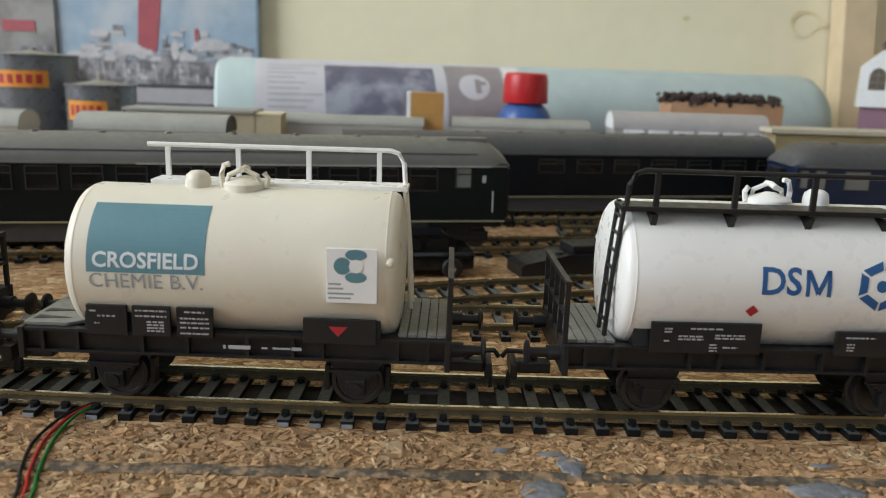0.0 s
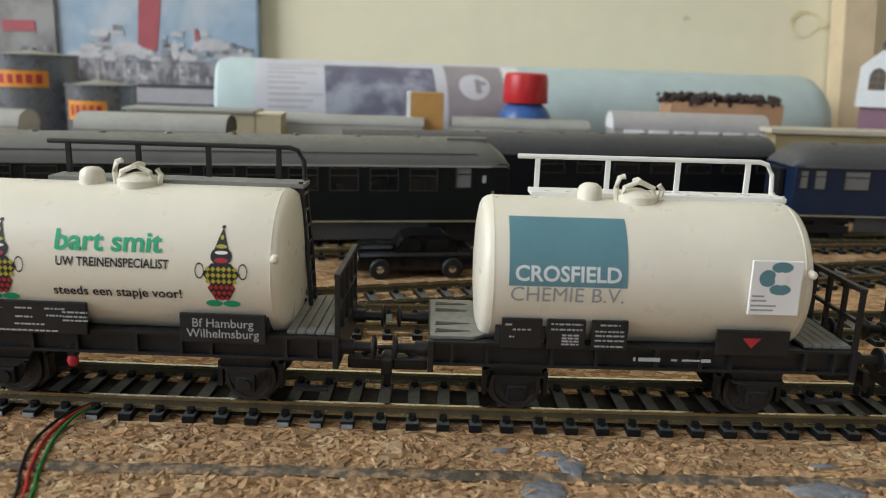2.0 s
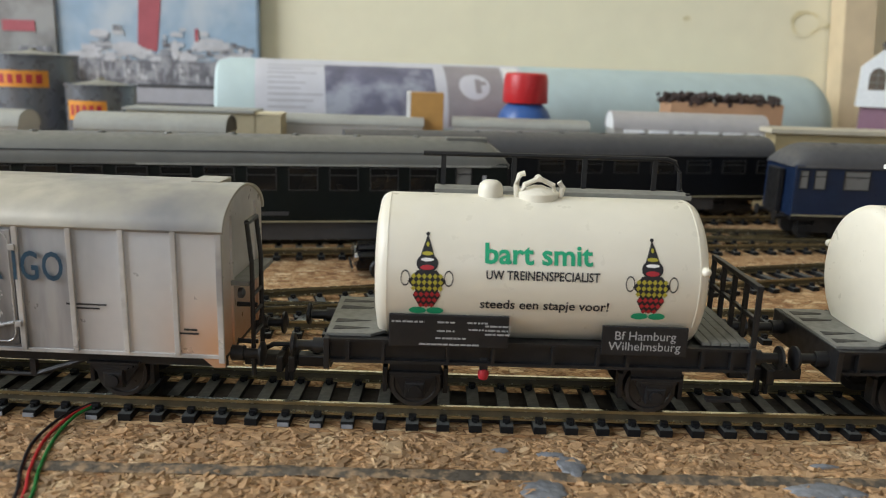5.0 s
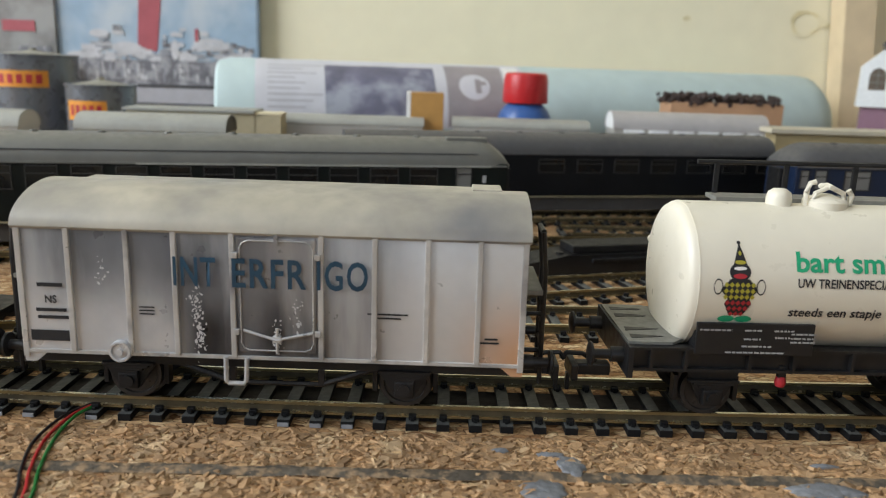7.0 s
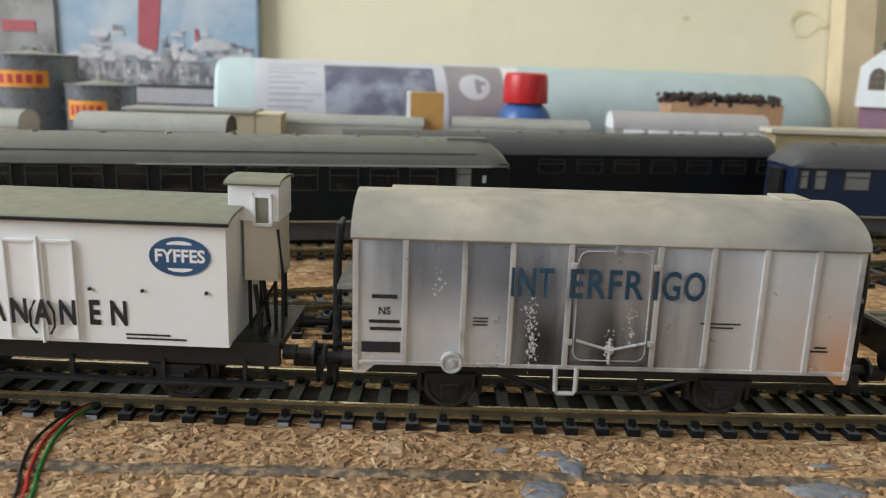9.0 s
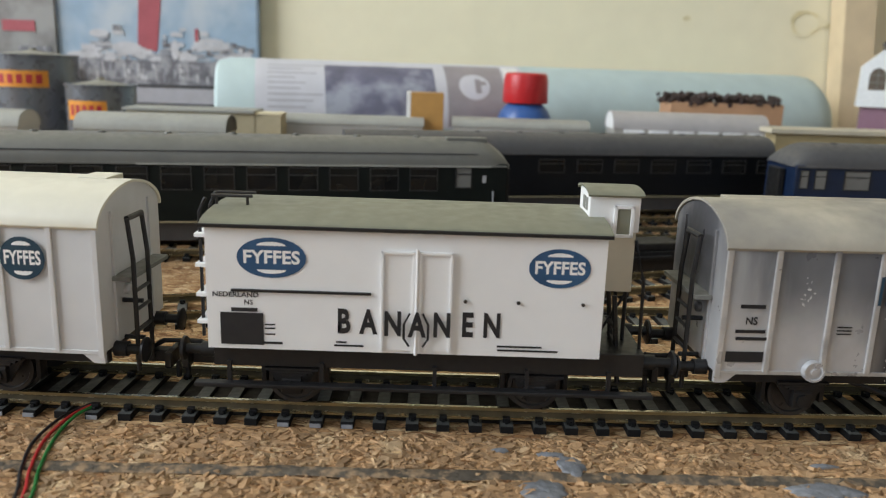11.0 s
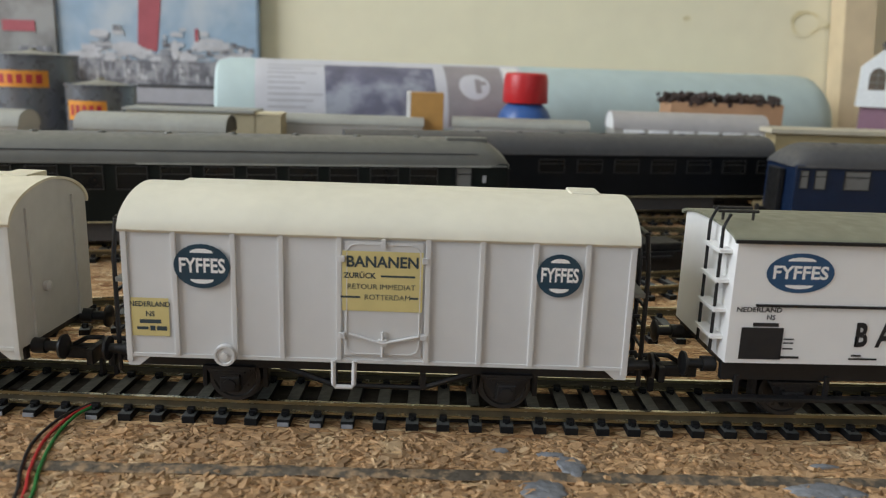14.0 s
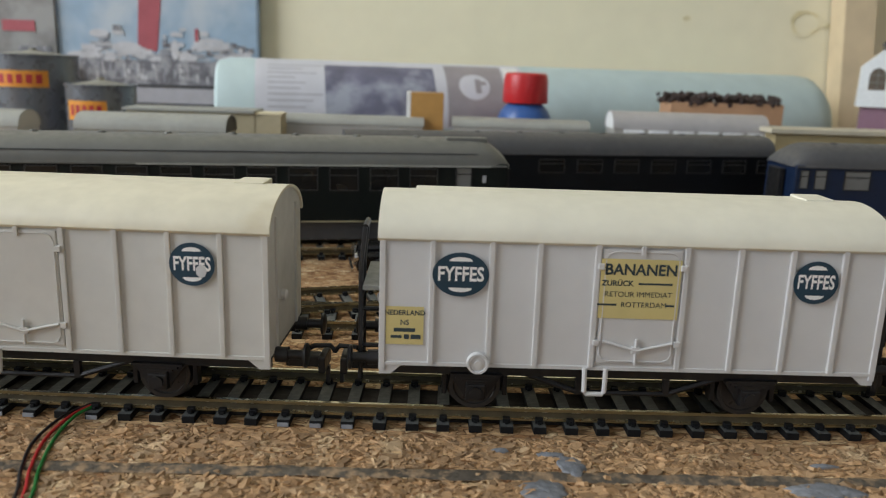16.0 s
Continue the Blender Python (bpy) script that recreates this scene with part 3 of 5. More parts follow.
# white tank wagon with black ladder band
w = tank_wagon("white tank wagon with blue lettering and black railing", WHITE, BLACK, BLACK, turned=True)
CENTRES[w] = 195.0
print_on(w, "lettering", onto_tank(letters("DS", 5.2, 0.9, 0.16), -2.2, 30.5, R, ZC), BLUE_PRINT, "blue lettering")
bm = bars([(-2.1, 0, 0.8, 5.2), (2.1, 0, 0.8, 5.2)])
for d in (-1, 1):
    bm.faces.new([bm.verts.new(p) for p in ((d * 2.5, 2.6, 0), (d * 1.6, 2.6, 0), (-d * 0.35, -1.6, 0), (d * 0.35, -2.4, 0))])
print_on(w, "lettering", onto_tank(bm, 5.2, 30.5, R, ZC), BLUE_PRINT)
bm = bmesh.new()
for i in range(6):
    a0, a1 = math.pi / 3 * i + 0.5, math.pi / 3 * (i + 1) + 0.5
    bm.faces.new([bm.verts.new((rr * math.cos(a), rr * math.sin(a), 0)) for a, rr in ((a0, 3.2), (a1 - 0.12, 3.2), (a1 - 0.12, 5.0), (a0, 5.0))])
oval(2.4, 2.4, 14, 0, 0, None, bm)
print_on(w, "emblem", onto_tank(bm, 17.8, 30.2, R, ZC), BLUE_PRINT, "blue six-part emblem")
for x, z in ((-7.2, 24.6), (22, 22.0)):
    print_on(w, "hazard_mark", onto_tank(oval(2.6, 2.6, 4), x, z, R, ZC), RED_PRINT, "red diamond mark")
small_plate(w, -15.6, 18.6, 22, 6.4, [(-7.6, 1.6, 1.6, 1.2), (-7.8, -0.6, 1.2, 0.6), (0, 2.0, 6.5, 0.5), (-3.0, 0.1, 5, 1.0), (4.8, 0.4, 6, 1.0), (1.6, -1.9, 1.6, 2), (5.0, -1.8, 3, 0.7)])
small_plate(w, 20, 18.0, 19, 5.2, [(-4.6, 1.4, 6, 0.9), (-6.4, -0.6, 1.6, 1.6), (3, 1.2, 5, 0.6)])


# covered refrigerator wagons
def weathered_silver():
    """Silver paint with soot clouds in the panels, bright scuffs and rust at one end."""
    m = mat("worn_silver_paint", (0.56, 0.57, 0.585), 0.34, 0.35, 0.1, 260, 0.15)
    nt = m.node_tree
    b = nt.nodes["Principled BSDF"]
    old = b.inputs["Base Color"].links[0].from_socket
    tc = nt.nodes.new("ShaderNodeTexCoord")

    def mask(scale, stretch, lo, hi):
        mp = nt.nodes.new("ShaderNodeMapping")
        mp.inputs["Scale"].default_value = stretch
        n = nt.nodes.new("ShaderNodeTexNoise")
        n.inputs["Scale"].default_value, n.inputs["Detail"].default_value = scale, 5.0
        r = nt.nodes.new("ShaderNodeMapRange")
        r.inputs[1].default_value, r.inputs[2].default_value = lo, hi
        nt.links.new(tc.outputs["Object"], mp.inputs[0])
        nt.links.new(mp.outputs[0], n.inputs["Vector"])
        nt.links.new(n.outputs["Fac"], r.inputs[0])
        return r.outputs[0]

    def span(axis, lo, hi):
        sp = nt.nodes.new("ShaderNodeSeparateXYZ")
        nt.links.new(tc.outputs["Object"], sp.inputs[0])
        r = nt.nodes.new("ShaderNodeMapRange")
        r.inputs[1].default_value, r.inputs[2].default_value = lo, hi
        r.interpolation_type = "SMOOTHSTEP"
        nt.links.new(sp.outputs[axis], r.inputs[0])
        return r.outputs[0]

    def times(a, c):
        n = nt.nodes.new("ShaderNodeMath")
        n.operation = "MULTIPLY"
        for sock, v in zip(n.inputs, (a, c)):
            if isinstance(v, float):
                sock.default_value = v
            else:
                nt.links.new(v, sock)
        return n.outputs[0]

    def over(fac, base, colour):
        n = nt.nodes.new("ShaderNodeMix")
        n.data_type = "RGBA"
        nt.links.new(fac, n.inputs[0])
        nt.links.new(base, n.inputs[6])
        n.inputs[7].default_value = (*colour, 1)
        return n.outputs[2]

    out = over(times(times(mask(30.0, (1.0, 1.0, 0.6), 0.40, 0.58), span("X", 0.032, 0.012)), 0.85), old, (0.10, 0.10, 0.11))
    out = over(times(times(mask(24.0, (1.0, 1.0, 0.5), 0.28, 0.50), times(span("X", 0.026, 0.010), span("X", -0.034, -0.012))), 0.25), out, (0.13, 0.13, 0.14))
    out = over(times(times(mask(26.0, (1.0, 1.0, 0.3), 0.16, 0.46), times(span("X", 0.026, -0.016), span("Z", 0.016, 0.031))), 0.95), out, (0.09, 0.09, 0.10))
    out = over(times(times(mask(40.0, (1.0, 1.0, 0.4), 0.25, 0.6), times(span("X", -0.004, -0.02), span("Z", 0.022, 0.037))), 0.75), out, (0.13, 0.13, 0.14))
    out = over(times(times(mask(60.0, (1.0, 1.0, 0.3), 0.2, 0.55), times(times(span("X", -0.021, -0.015), span("X", 0.026, 0.004)), span("Z", 0.030, 0.0165))), 0.97), out, (0.02, 0.02, 0.023))
    out = over(times(mask(70.0, (1.3, 1.0, 0.25), 0.50, 0.68), 0.5), out, (0.60, 0.60, 0.60))
    out = over(times(times(span("X", 0.008, 0.05), mask(36.0, (1, 1, 1), 0.25, 0.55)), 0.6), out, (0.58, 0.53, 0.47))
    out = over(times(times(span("X", 0.033, 0.05), span("Z", 0.03, 0.012)), 0.85), out, (0.60, 0.30, 0.13))
    nt.links.new(out, b.inputs["Base Color"])
    return m


ROOF_WHITE = mat("yellowed_white_roof", (0.70, 0.67, 0.555), 0.45, 0, 0.05, 300, 0, (0.60, 0.50, 0.30), 45.0, (0.66, 0.85))
BODY_WHITE = mat("white_wagon_plastic", (0.59, 0.585, 0.575), 0.45, 0, 0.03, 300)
SILVER = weathered_silver()
RIB_SILVER = mat("bright_rubbed_silver", (0.58, 0.58, 0.57), 0.34, 0.35, 0.3, 220, 0.1, (0.20, 0.20, 0.21), 70.0, (0.52, 0.70))
ROOF_SILVER = mat("worn_silver_roof", (0.45, 0.42, 0.35), 0.42, 0.2, 0.15, 260, 0.1, (0.19, 0.19, 0.20), 22.0, (0.46, 0.66))
WORN_WHITE = mat("worn_white_paint", (0.60, 0.60, 0.60), 0.6, 0, 0.1, 500)
STICKER = mat("yellowed_sticker", (0.62, 0.52, 0.22), 0.6, 0, 0.06, 300)
STICKER_PRINT = mat("dark_sticker_print", (0.03, 0.05, 0.06), 0.6)


def arch(half, z1, ridge, n=18, shape=1.85):
    """Roof arch from eave to eave, flatter on top and rounder at the sides."""
    out = []
    for i in range(n + 1):
        a = math.pi * (1 - i / n)
        c, s = math.cos(a), math.sin(a)
        out.append((half * math.copysign(abs(c) ** (2 / shape), c), z1 + (ridge - z1) * abs(s) ** (2 / shape)))
    return out


def fruit_emblem(w, x, z, wide, high, colour, y, worn=False):
    ring = part("emblem", onto_side(oval(wide, high), x, z, y), colour, w, "blue oval fruit emblem")
    t = 0.36 * high
    part("crescent", onto_side(oval(wide * 0.42, high * 0.2, 16, 0, t * 0.86, (0.0, 9)), x, z - 0.1, y - 0.04), PAPER, ring)
    part("crescent", onto_side(oval(wide * 0.42, high * 0.2, 16, 0, -t * 0.86, (-9, 0.0)), x, z + 0.1, y - 0.04), PAPER, ring)
    part("lettering", onto_side(letters("FYFFES", high * 0.31, 0.62 * wide / high, 0.1), x, z, y - 0.05), PAPER, ring, "white lettering")
    if worn:
        part("scuff", onto_side(oval(wide * 0.25, high * 0.32, 7), x + wide * 0.2, z - high * 0.15, y - 0.07), WORN_WHITE, ring)


def van(label, body_mat, roof_mat, ribs, door, ladder_x, disc_x, stands=(-1, 1), half_l=49.5):
    w = thing("refrigerator_wagon", label, "refrigerator wagon", "wagons of the passing train")
    trim = RIB_SILVER if body_mat == SILVER else body_mat
    H = 15.0
    Z0, Z1, ZR = 11.8, 37.4, 44.3
    side = [(-H, Z0), (-H, Z1)] + arch(H - 0.1, Z1, ZR - 0.5)[1:-1] + [(H, Z1), (H, Z0)]
    part("body", prism(side, -half_l, half_l, "X"), body_mat, w, smooth=True)
    roof = arch(H + 0.75, Z1 - 0.1, ZR)
    inner = [(y * 0.97, z - 0.55) for y, z in reversed(roof)]
    part("roof", prism(roof + inner, -half_l - 0.5, half_l + 0.5, "X"), roof_mat, w, smooth=True)
    part("roof_walk", box(-half_l + 6.2, half_l - 4.8, 2.0, 7.6, ZR - 1.0, ZR - 0.2, 0.15), roof_mat, w)
    part("roof_hatch", box(half_l - 10.8, half_l - 4.6, 0.6, 8.4, ZR - 1.0, ZR + 0.25, 0.2), roof_mat, w)
    for x in ribs:
        part("rib", box(x - 0.55, x + 0.55, -H - 0.55, -H + 0.2, Z0 + 0.2, Z1 - 0.2, 0.18), trim, w)
    for x in (-half_l + 0.5, half_l - 0.5):
        part("corner_post", box(x - 0.6, x + 0.6, -H - 0.35, -H + 0.3, Z0 - 1.2, Z1, 0.15), trim, w)
    for d in (-1, 1):
        part("corner_foot", prism([(d * half_l, Z0 + 0.2), (d * (half_l - 5.0), Z0 + 0.2), (d * (half_l - 2.2), Z0 - 2.2), (d * half_l, Z0 - 2.2)], -H, -H + 0.9), body_mat, w)
    part("side_lip", box(-half_l, half_l, -H - 0.3, -H + 0.2, Z0 - 0.3, Z0 + 0.5, 0.1), trim, w)
    # refrigerator door with hinges, bars and handle
    d0, d1 = door
    dr = part("door", box(d0 + 0.9, d1 - 0.9, -H - 0.35, -H + 0.1, Z0 + 1.2, Z1 - 1.0, 0.3), body_mat, w)
    for z in (Z0 + 5.6, Z1 - 4.5):
        for x in (d0 + 0.6, d1 - 0.6):
            part("hinge", box(x - 0.6, x + 0.6, -H - 0.95, -H - 0.2, z - 0.6, z + 0.6, 0.15), trim, dr)
    mid = (d0 + d1) / 2
    a, b, c, e = d0 + 1.5, d1 - 1.5, Z0 + 1.8, Z1 - 1.6
    ring = [(a + 1.6, c), (b - 1.6, c), (b - 0.5, c + 0.5), (b, c + 1.6), (b, e - 1.6), (b - 0.5, e - 0.5), (b - 1.6, e), (a + 1.6, e), (a + 0.5, e - 0.5), (a, e - 1.6), (a, c + 1.6), (a + 0.5, c + 0.5), (a + 1.6, c)]
    part("door_seal", tube([(x, -H - 0.38, z) for x, z in ring], 0.16, 6), trim, dr)
    bm = tube([(d0 + 2, -H - 0.7, Z0 + 6.0), (mid, -H - 0.9, Z0 + 4.2), (d1 - 1.5, -H - 0.7, Z0 + 5.8)], 0.32)
    tube([(mid, -H - 0.8, Z0 + 1.4), (mid, -H - 0.8, Z0 + 6.6)], 0.3, 8, bm)
    box(mid - 0.9, mid + 0.9, -H - 1.1, -H - 0.3, Z0 + 3.6, Z0 + 5.0, 0.2, bm)
    part("door_handle", bm, RIB_SILVER if body_mat == SILVER else body_mat, dr)
    part("door_catch", box(mid - 0.4, mid + 0.4, -H - 0.8, -H - 0.2, Z1 - 2.2, Z1 - 0.4, 0.1), body_mat, dr)
    # step and brake disc
    bm = tube([(ladder_x - 2.1, -H - 0.5, Z0 + 0.2), (ladder_x - 2.0, -H - 0.9, Z0 - 4.6), (ladder_x - 1.6, -H - 0.9, Z0 - 5.1), (ladder_x + 1.6, -H - 0.9, Z0 - 5.1), (ladder_x + 2.0, -H - 0.9, Z0 - 4.6), (ladder_x + 2.1, -H - 0.5, Z0 + 0.2)], 0.5)
    part("step_iron", bm, trim, w)
    part("brake_disc", lathe([(0, -1.5), (0.7, -1.5), (0.7, -1.1), (1.5, -1.0), (1.7, -1.35), (2.1, -1.35), (2.2, -0.9), (2.2, 0)], 24, "Y", offset=(disc_x, -H - 0.2, Z0 + 0.8)), body_mat, w, smooth=True)
    # end wall details
    for x, d in ((half_l, 1), (-half_l, -1)):
        part("end_boss", lathe([(1.1, 0), (1.1, 0.9), (0.5, 1.3), (0, 1.3)], 14, "X", offset=(0, 0, 0)), body_mat, w).matrix_basis = mm_pose(x, -4, 22) @ Matrix.Diagonal((d, 1, 1, 1))
        for y in (-9, 9):
            part("end_rib", box(min(x, x + d * 0.5), max(x, x + d * 0.5), y - 0.4, y + 0.4, Z0, Z1 + 2), body_mat, w)
    # underframe
    bm = bmesh.new()
    for y in (-11.5, 11.5):
        box(-half_l + 0.5, half_l - 0.5, y - 0.7, y + 0.7, 8.6, 11.8, 0.15, bm)
    box(-half_l + 0.5, half_l - 0.5, -11.4, 11.4, 10.4, 11.7, 0, bm)
    part("underframe", bm, BLACKDULL, w)
    bm = bmesh.new()
    for sx in (-1, 1):
        tube([(sx * 20, -11.6, 9.0), (sx * 9, -11.6, 5.2)], 0.6, 6, bm)
        box(sx * 9 - 0.6, sx * 9 + 0.6, -12.2, -11, 5.0, 9.0, 0, bm)
    tube([(-9, -11.6, 5.2), (9, -11.6, 5.2)], 0.5, 6, bm)
    part("truss", bm, BLACKDULL, w)
    running_gear(w, (-30, 26), 9.0)
    buffers_and_hooks(w, -half_l, half_l, 11.0, 6.6)
    for d in stands:
        x = half_l + 4.2
        bm = bmesh.new()
        for y in (-9, -2):
            tube([(x, y, 6), (x, y, 30), (x - 0.8, y, 38)], 0.5, 8, bm)
        for z in (10, 14.5, 19, 23):
            tube([(x, -9, z), (x, -2, z)], 0.4, 6, bm)
        tube([(x - 0.8, -9, 38), (x - 0.8, -2, 38)], 0.6, 8, bm)
        for z in (12, 20):
            tube([(x, -5.5, z), (half_l, -5.5, z)], 0.5, 6, bm)
        stand = part("brake_stand", bm, BLACK, w)
        seat = part("seat_board", box(half_l + 0.1, x - 0.4, -10, 10, 25.2, 26.2, 0.15), GREYPLATE, w)
        for ob in (stand, seat):
            ob.data.transform(Matrix.Diagonal((d, 1, 1, 1)))
            ob.data.flip_normals() if d < 0 else None
    return w


VAN_RIBS, VAN_DOOR = (-39.4, -28.0, -18.8, -7.6, 9.6, 20.0, 30.2, 40.3), (-7.6, 9.6)
HS = -15.0
# silver wagon
w = van("weathered silver refrigerator wagon with rust and blue lettering", SILVER, ROOF_SILVER, VAN_RIBS, VAN_DOOR, -7.2, -30.0)
CENTRES[w] = -128.6
for txt, x, wide in (("INT", -15.0, 0.60), ("ERFR", -0.7, 0.76), ("IGO", 13.7, 0.66)):
    part("lettering", onto_side(letters(txt, 5.6, wide, 0.14, 1.12), x, 29.0, HS - 0.62), mat("faded_blue_print", (0.010, 0.055, 0.10), 0.6, 0, 0.3, 500), w, "faded blue lettering")
part("lettering", onto_side(letters("NS", 1.5, 0.9, 0.05), -43.4, 22.6, HS - 0.2), BLACK_PRINT, w)
part("fine_print", onto_side(bars([(0, 3.6, 5, 0.8), (0, -1.5, 6, 0.7), (0.4, -3.0, 6.4, 0.7)]), -43.4, 22.0, HS - 0.2), BLACK_PRINT, w)
part("fine_print", onto_side(bars([(-24.6, 0.7, 3, 0.3), (-24.6, 0, 3, 0.3), (-24.6, -0.7, 3, 0.3), (22.6, 0.8, 8, 0.35), (22.6, 0, 5.2, 0.35), (43, -3.6, 2.6, 0.4), (42.6, -4.4, 4, 0.4)]), 0, 21.0, HS - 0.2), BLACK_PRINT, w)
part("number_panel", onto_side(patch(7.6, 2.2, 1, 1), -44.0, 15.2, HS - 0.2), BLACK_PRINT, w)
random.seed(5)
bm = bmesh.new()
for i in range(210):
    x, z = random.choice(((-14.8, 24), (-14.5, 20), (-14.4, 17), (-14.8, 22), (5, 21), (1, 16.5), (-33, 28), (40, 26), (-14.2, 16)))
    px, pz, ln, th, an = x + random.gauss(0, 0.55), z + random.gauss(0, 2.0), random.uniform(0.1, 1.1), random.uniform(0.05, 0.3), random.gauss(1.57, 0.6)
    ux, uz = math.cos(an), math.sin(an)
    bm.faces.new([bm.verts.new((px + ln * a * ux - th * b * uz, pz + ln * a * uz + th * b * ux, 0)) for a, b in ((-0.5, -0.3), (-0.1, -1), (0.5, -0.2), (0.3, 0.6), (-0.2, 0.9))])
part("chipped_paint", onto_side(bm, 0, 0, HS - 0.37), WORN_WHITE, w, "chips and flakes of pale paint")

# white wagons with banana stickers
GRUBBY = mat("grubby_white_plastic", (0.56, 0.545, 0.50), 0.5, 0, 0.06, 300, 0, (0.46, 0.42, 0.33), 60.0, (0.62, 0.8))
ROOF_GRUBBY = mat("stained_yellow_roof", (0.70, 0.65, 0.50), 0.5, 0, 0.08, 300, 0, (0.48, 0.38, 0.20), 38.0, (0.54, 0.72))
for n, (label, centre, worn) in enumerate((("white refrigerator wagon with yellowed banana stickers", -349.4, False), ("grubby white refrigerator wagon with torn emblem", -469.6, True))):
    w = van(label, GRUBBY if worn else BODY_WHITE, ROOF_GRUBBY if worn else ROOF_WHITE, VAN_RIBS, VAN_DOOR, -6.6, -30.0, (-1,) if worn else (-1, 1))
    CENTRES[w] = centre
    fruit_emblem(w, -34.0, 30.5, 10.9, 8.8, NAVY_PRINT, HS - 0.6)
    fruit_emblem(w, 34.9, 30.8, 8.9, 8.6, NAVY_PRINT, HS - 0.6, worn)
    if not worn:
        st = part("sticker", onto_side(patch(15.6, 12.0, 1, 1), 0.8, 28.5, HS - 0.5), STICKER, w, "yellowed paper sticker with dark print")
        part("lettering", onto_side(letters("BANANEN", 2.1, 0.98, 0.08), 0.8, 32.3, HS - 0.55), STICKER_PRINT, st)
        part("lettering", onto_side(letters("ZURÜCK", 1.05, 1.0, 0.04), -3.6, 29.6, HS - 0.55), STICKER_PRINT, st)
        part("lettering", onto_side(letters("RETOUR IMMEDIAT", 1.05, 1.0, 0.0), 0.6, 27.4, HS - 0.55), STICKER_PRINT, st)
        part("lettering", onto_side(letters("ROTTERDAM", 1.05, 1.0, 0.0), 1.8, 25.3, HS - 0.55), STICKER_PRINT, st)
        part("print_rule", onto_side(bars([(3.8, 29.6, 6.6, 0.4), (-5.4, 25.3, 3.8, 0.4), (7.0, 25.3, 1.6, 0.4)]), 0, 0, HS - 0.55), STICKER_PRINT, st)
        sm = part("sticker", onto_side(patch(7.4, 7.8, 1, 1), -44.6, 19.8, HS - 0.2), STICKER, w, "small yellowed sticker")
        part("lettering", onto_side(letters("NEDERLAND", 1.0, 0.95, 0.03), -44.6, 22.4, HS - 0.25), STICKER_PRINT, sm)
        part("lettering", onto_side(letters("NS", 1.0, 1.0, 0.03), -44.6, 20.4, HS - 0.25), STICKER_PRINT, sm)
        part("fine_print", onto_side(bars([(0, -1.1, 4.2, 0.8), (-1.6, -2.5, 2.2, 0.6), (0.4, -2.5, 1.0, 1.0), (2.2, -2.5, 2.0, 0.9)]), -44.6, 20.0, HS - 0.25), STICKER_PRINT, sm)

# banana wagon with brakeman's cabin
BAN_WHITE = mat("fresh_white_wagon_paint", (0.80, 0.80, 0.79), 0.4, 0, 0.02, 300)
OLIVE = mat("olive_grey_roof", (0.20, 0.20, 0.145), 0.5, 0, 0.06, 300)
TAN_WOOD = mat("beige_cabin_plastic", (0.60, 0.55, 0.43), 0.5, 0, 0.05, 300)


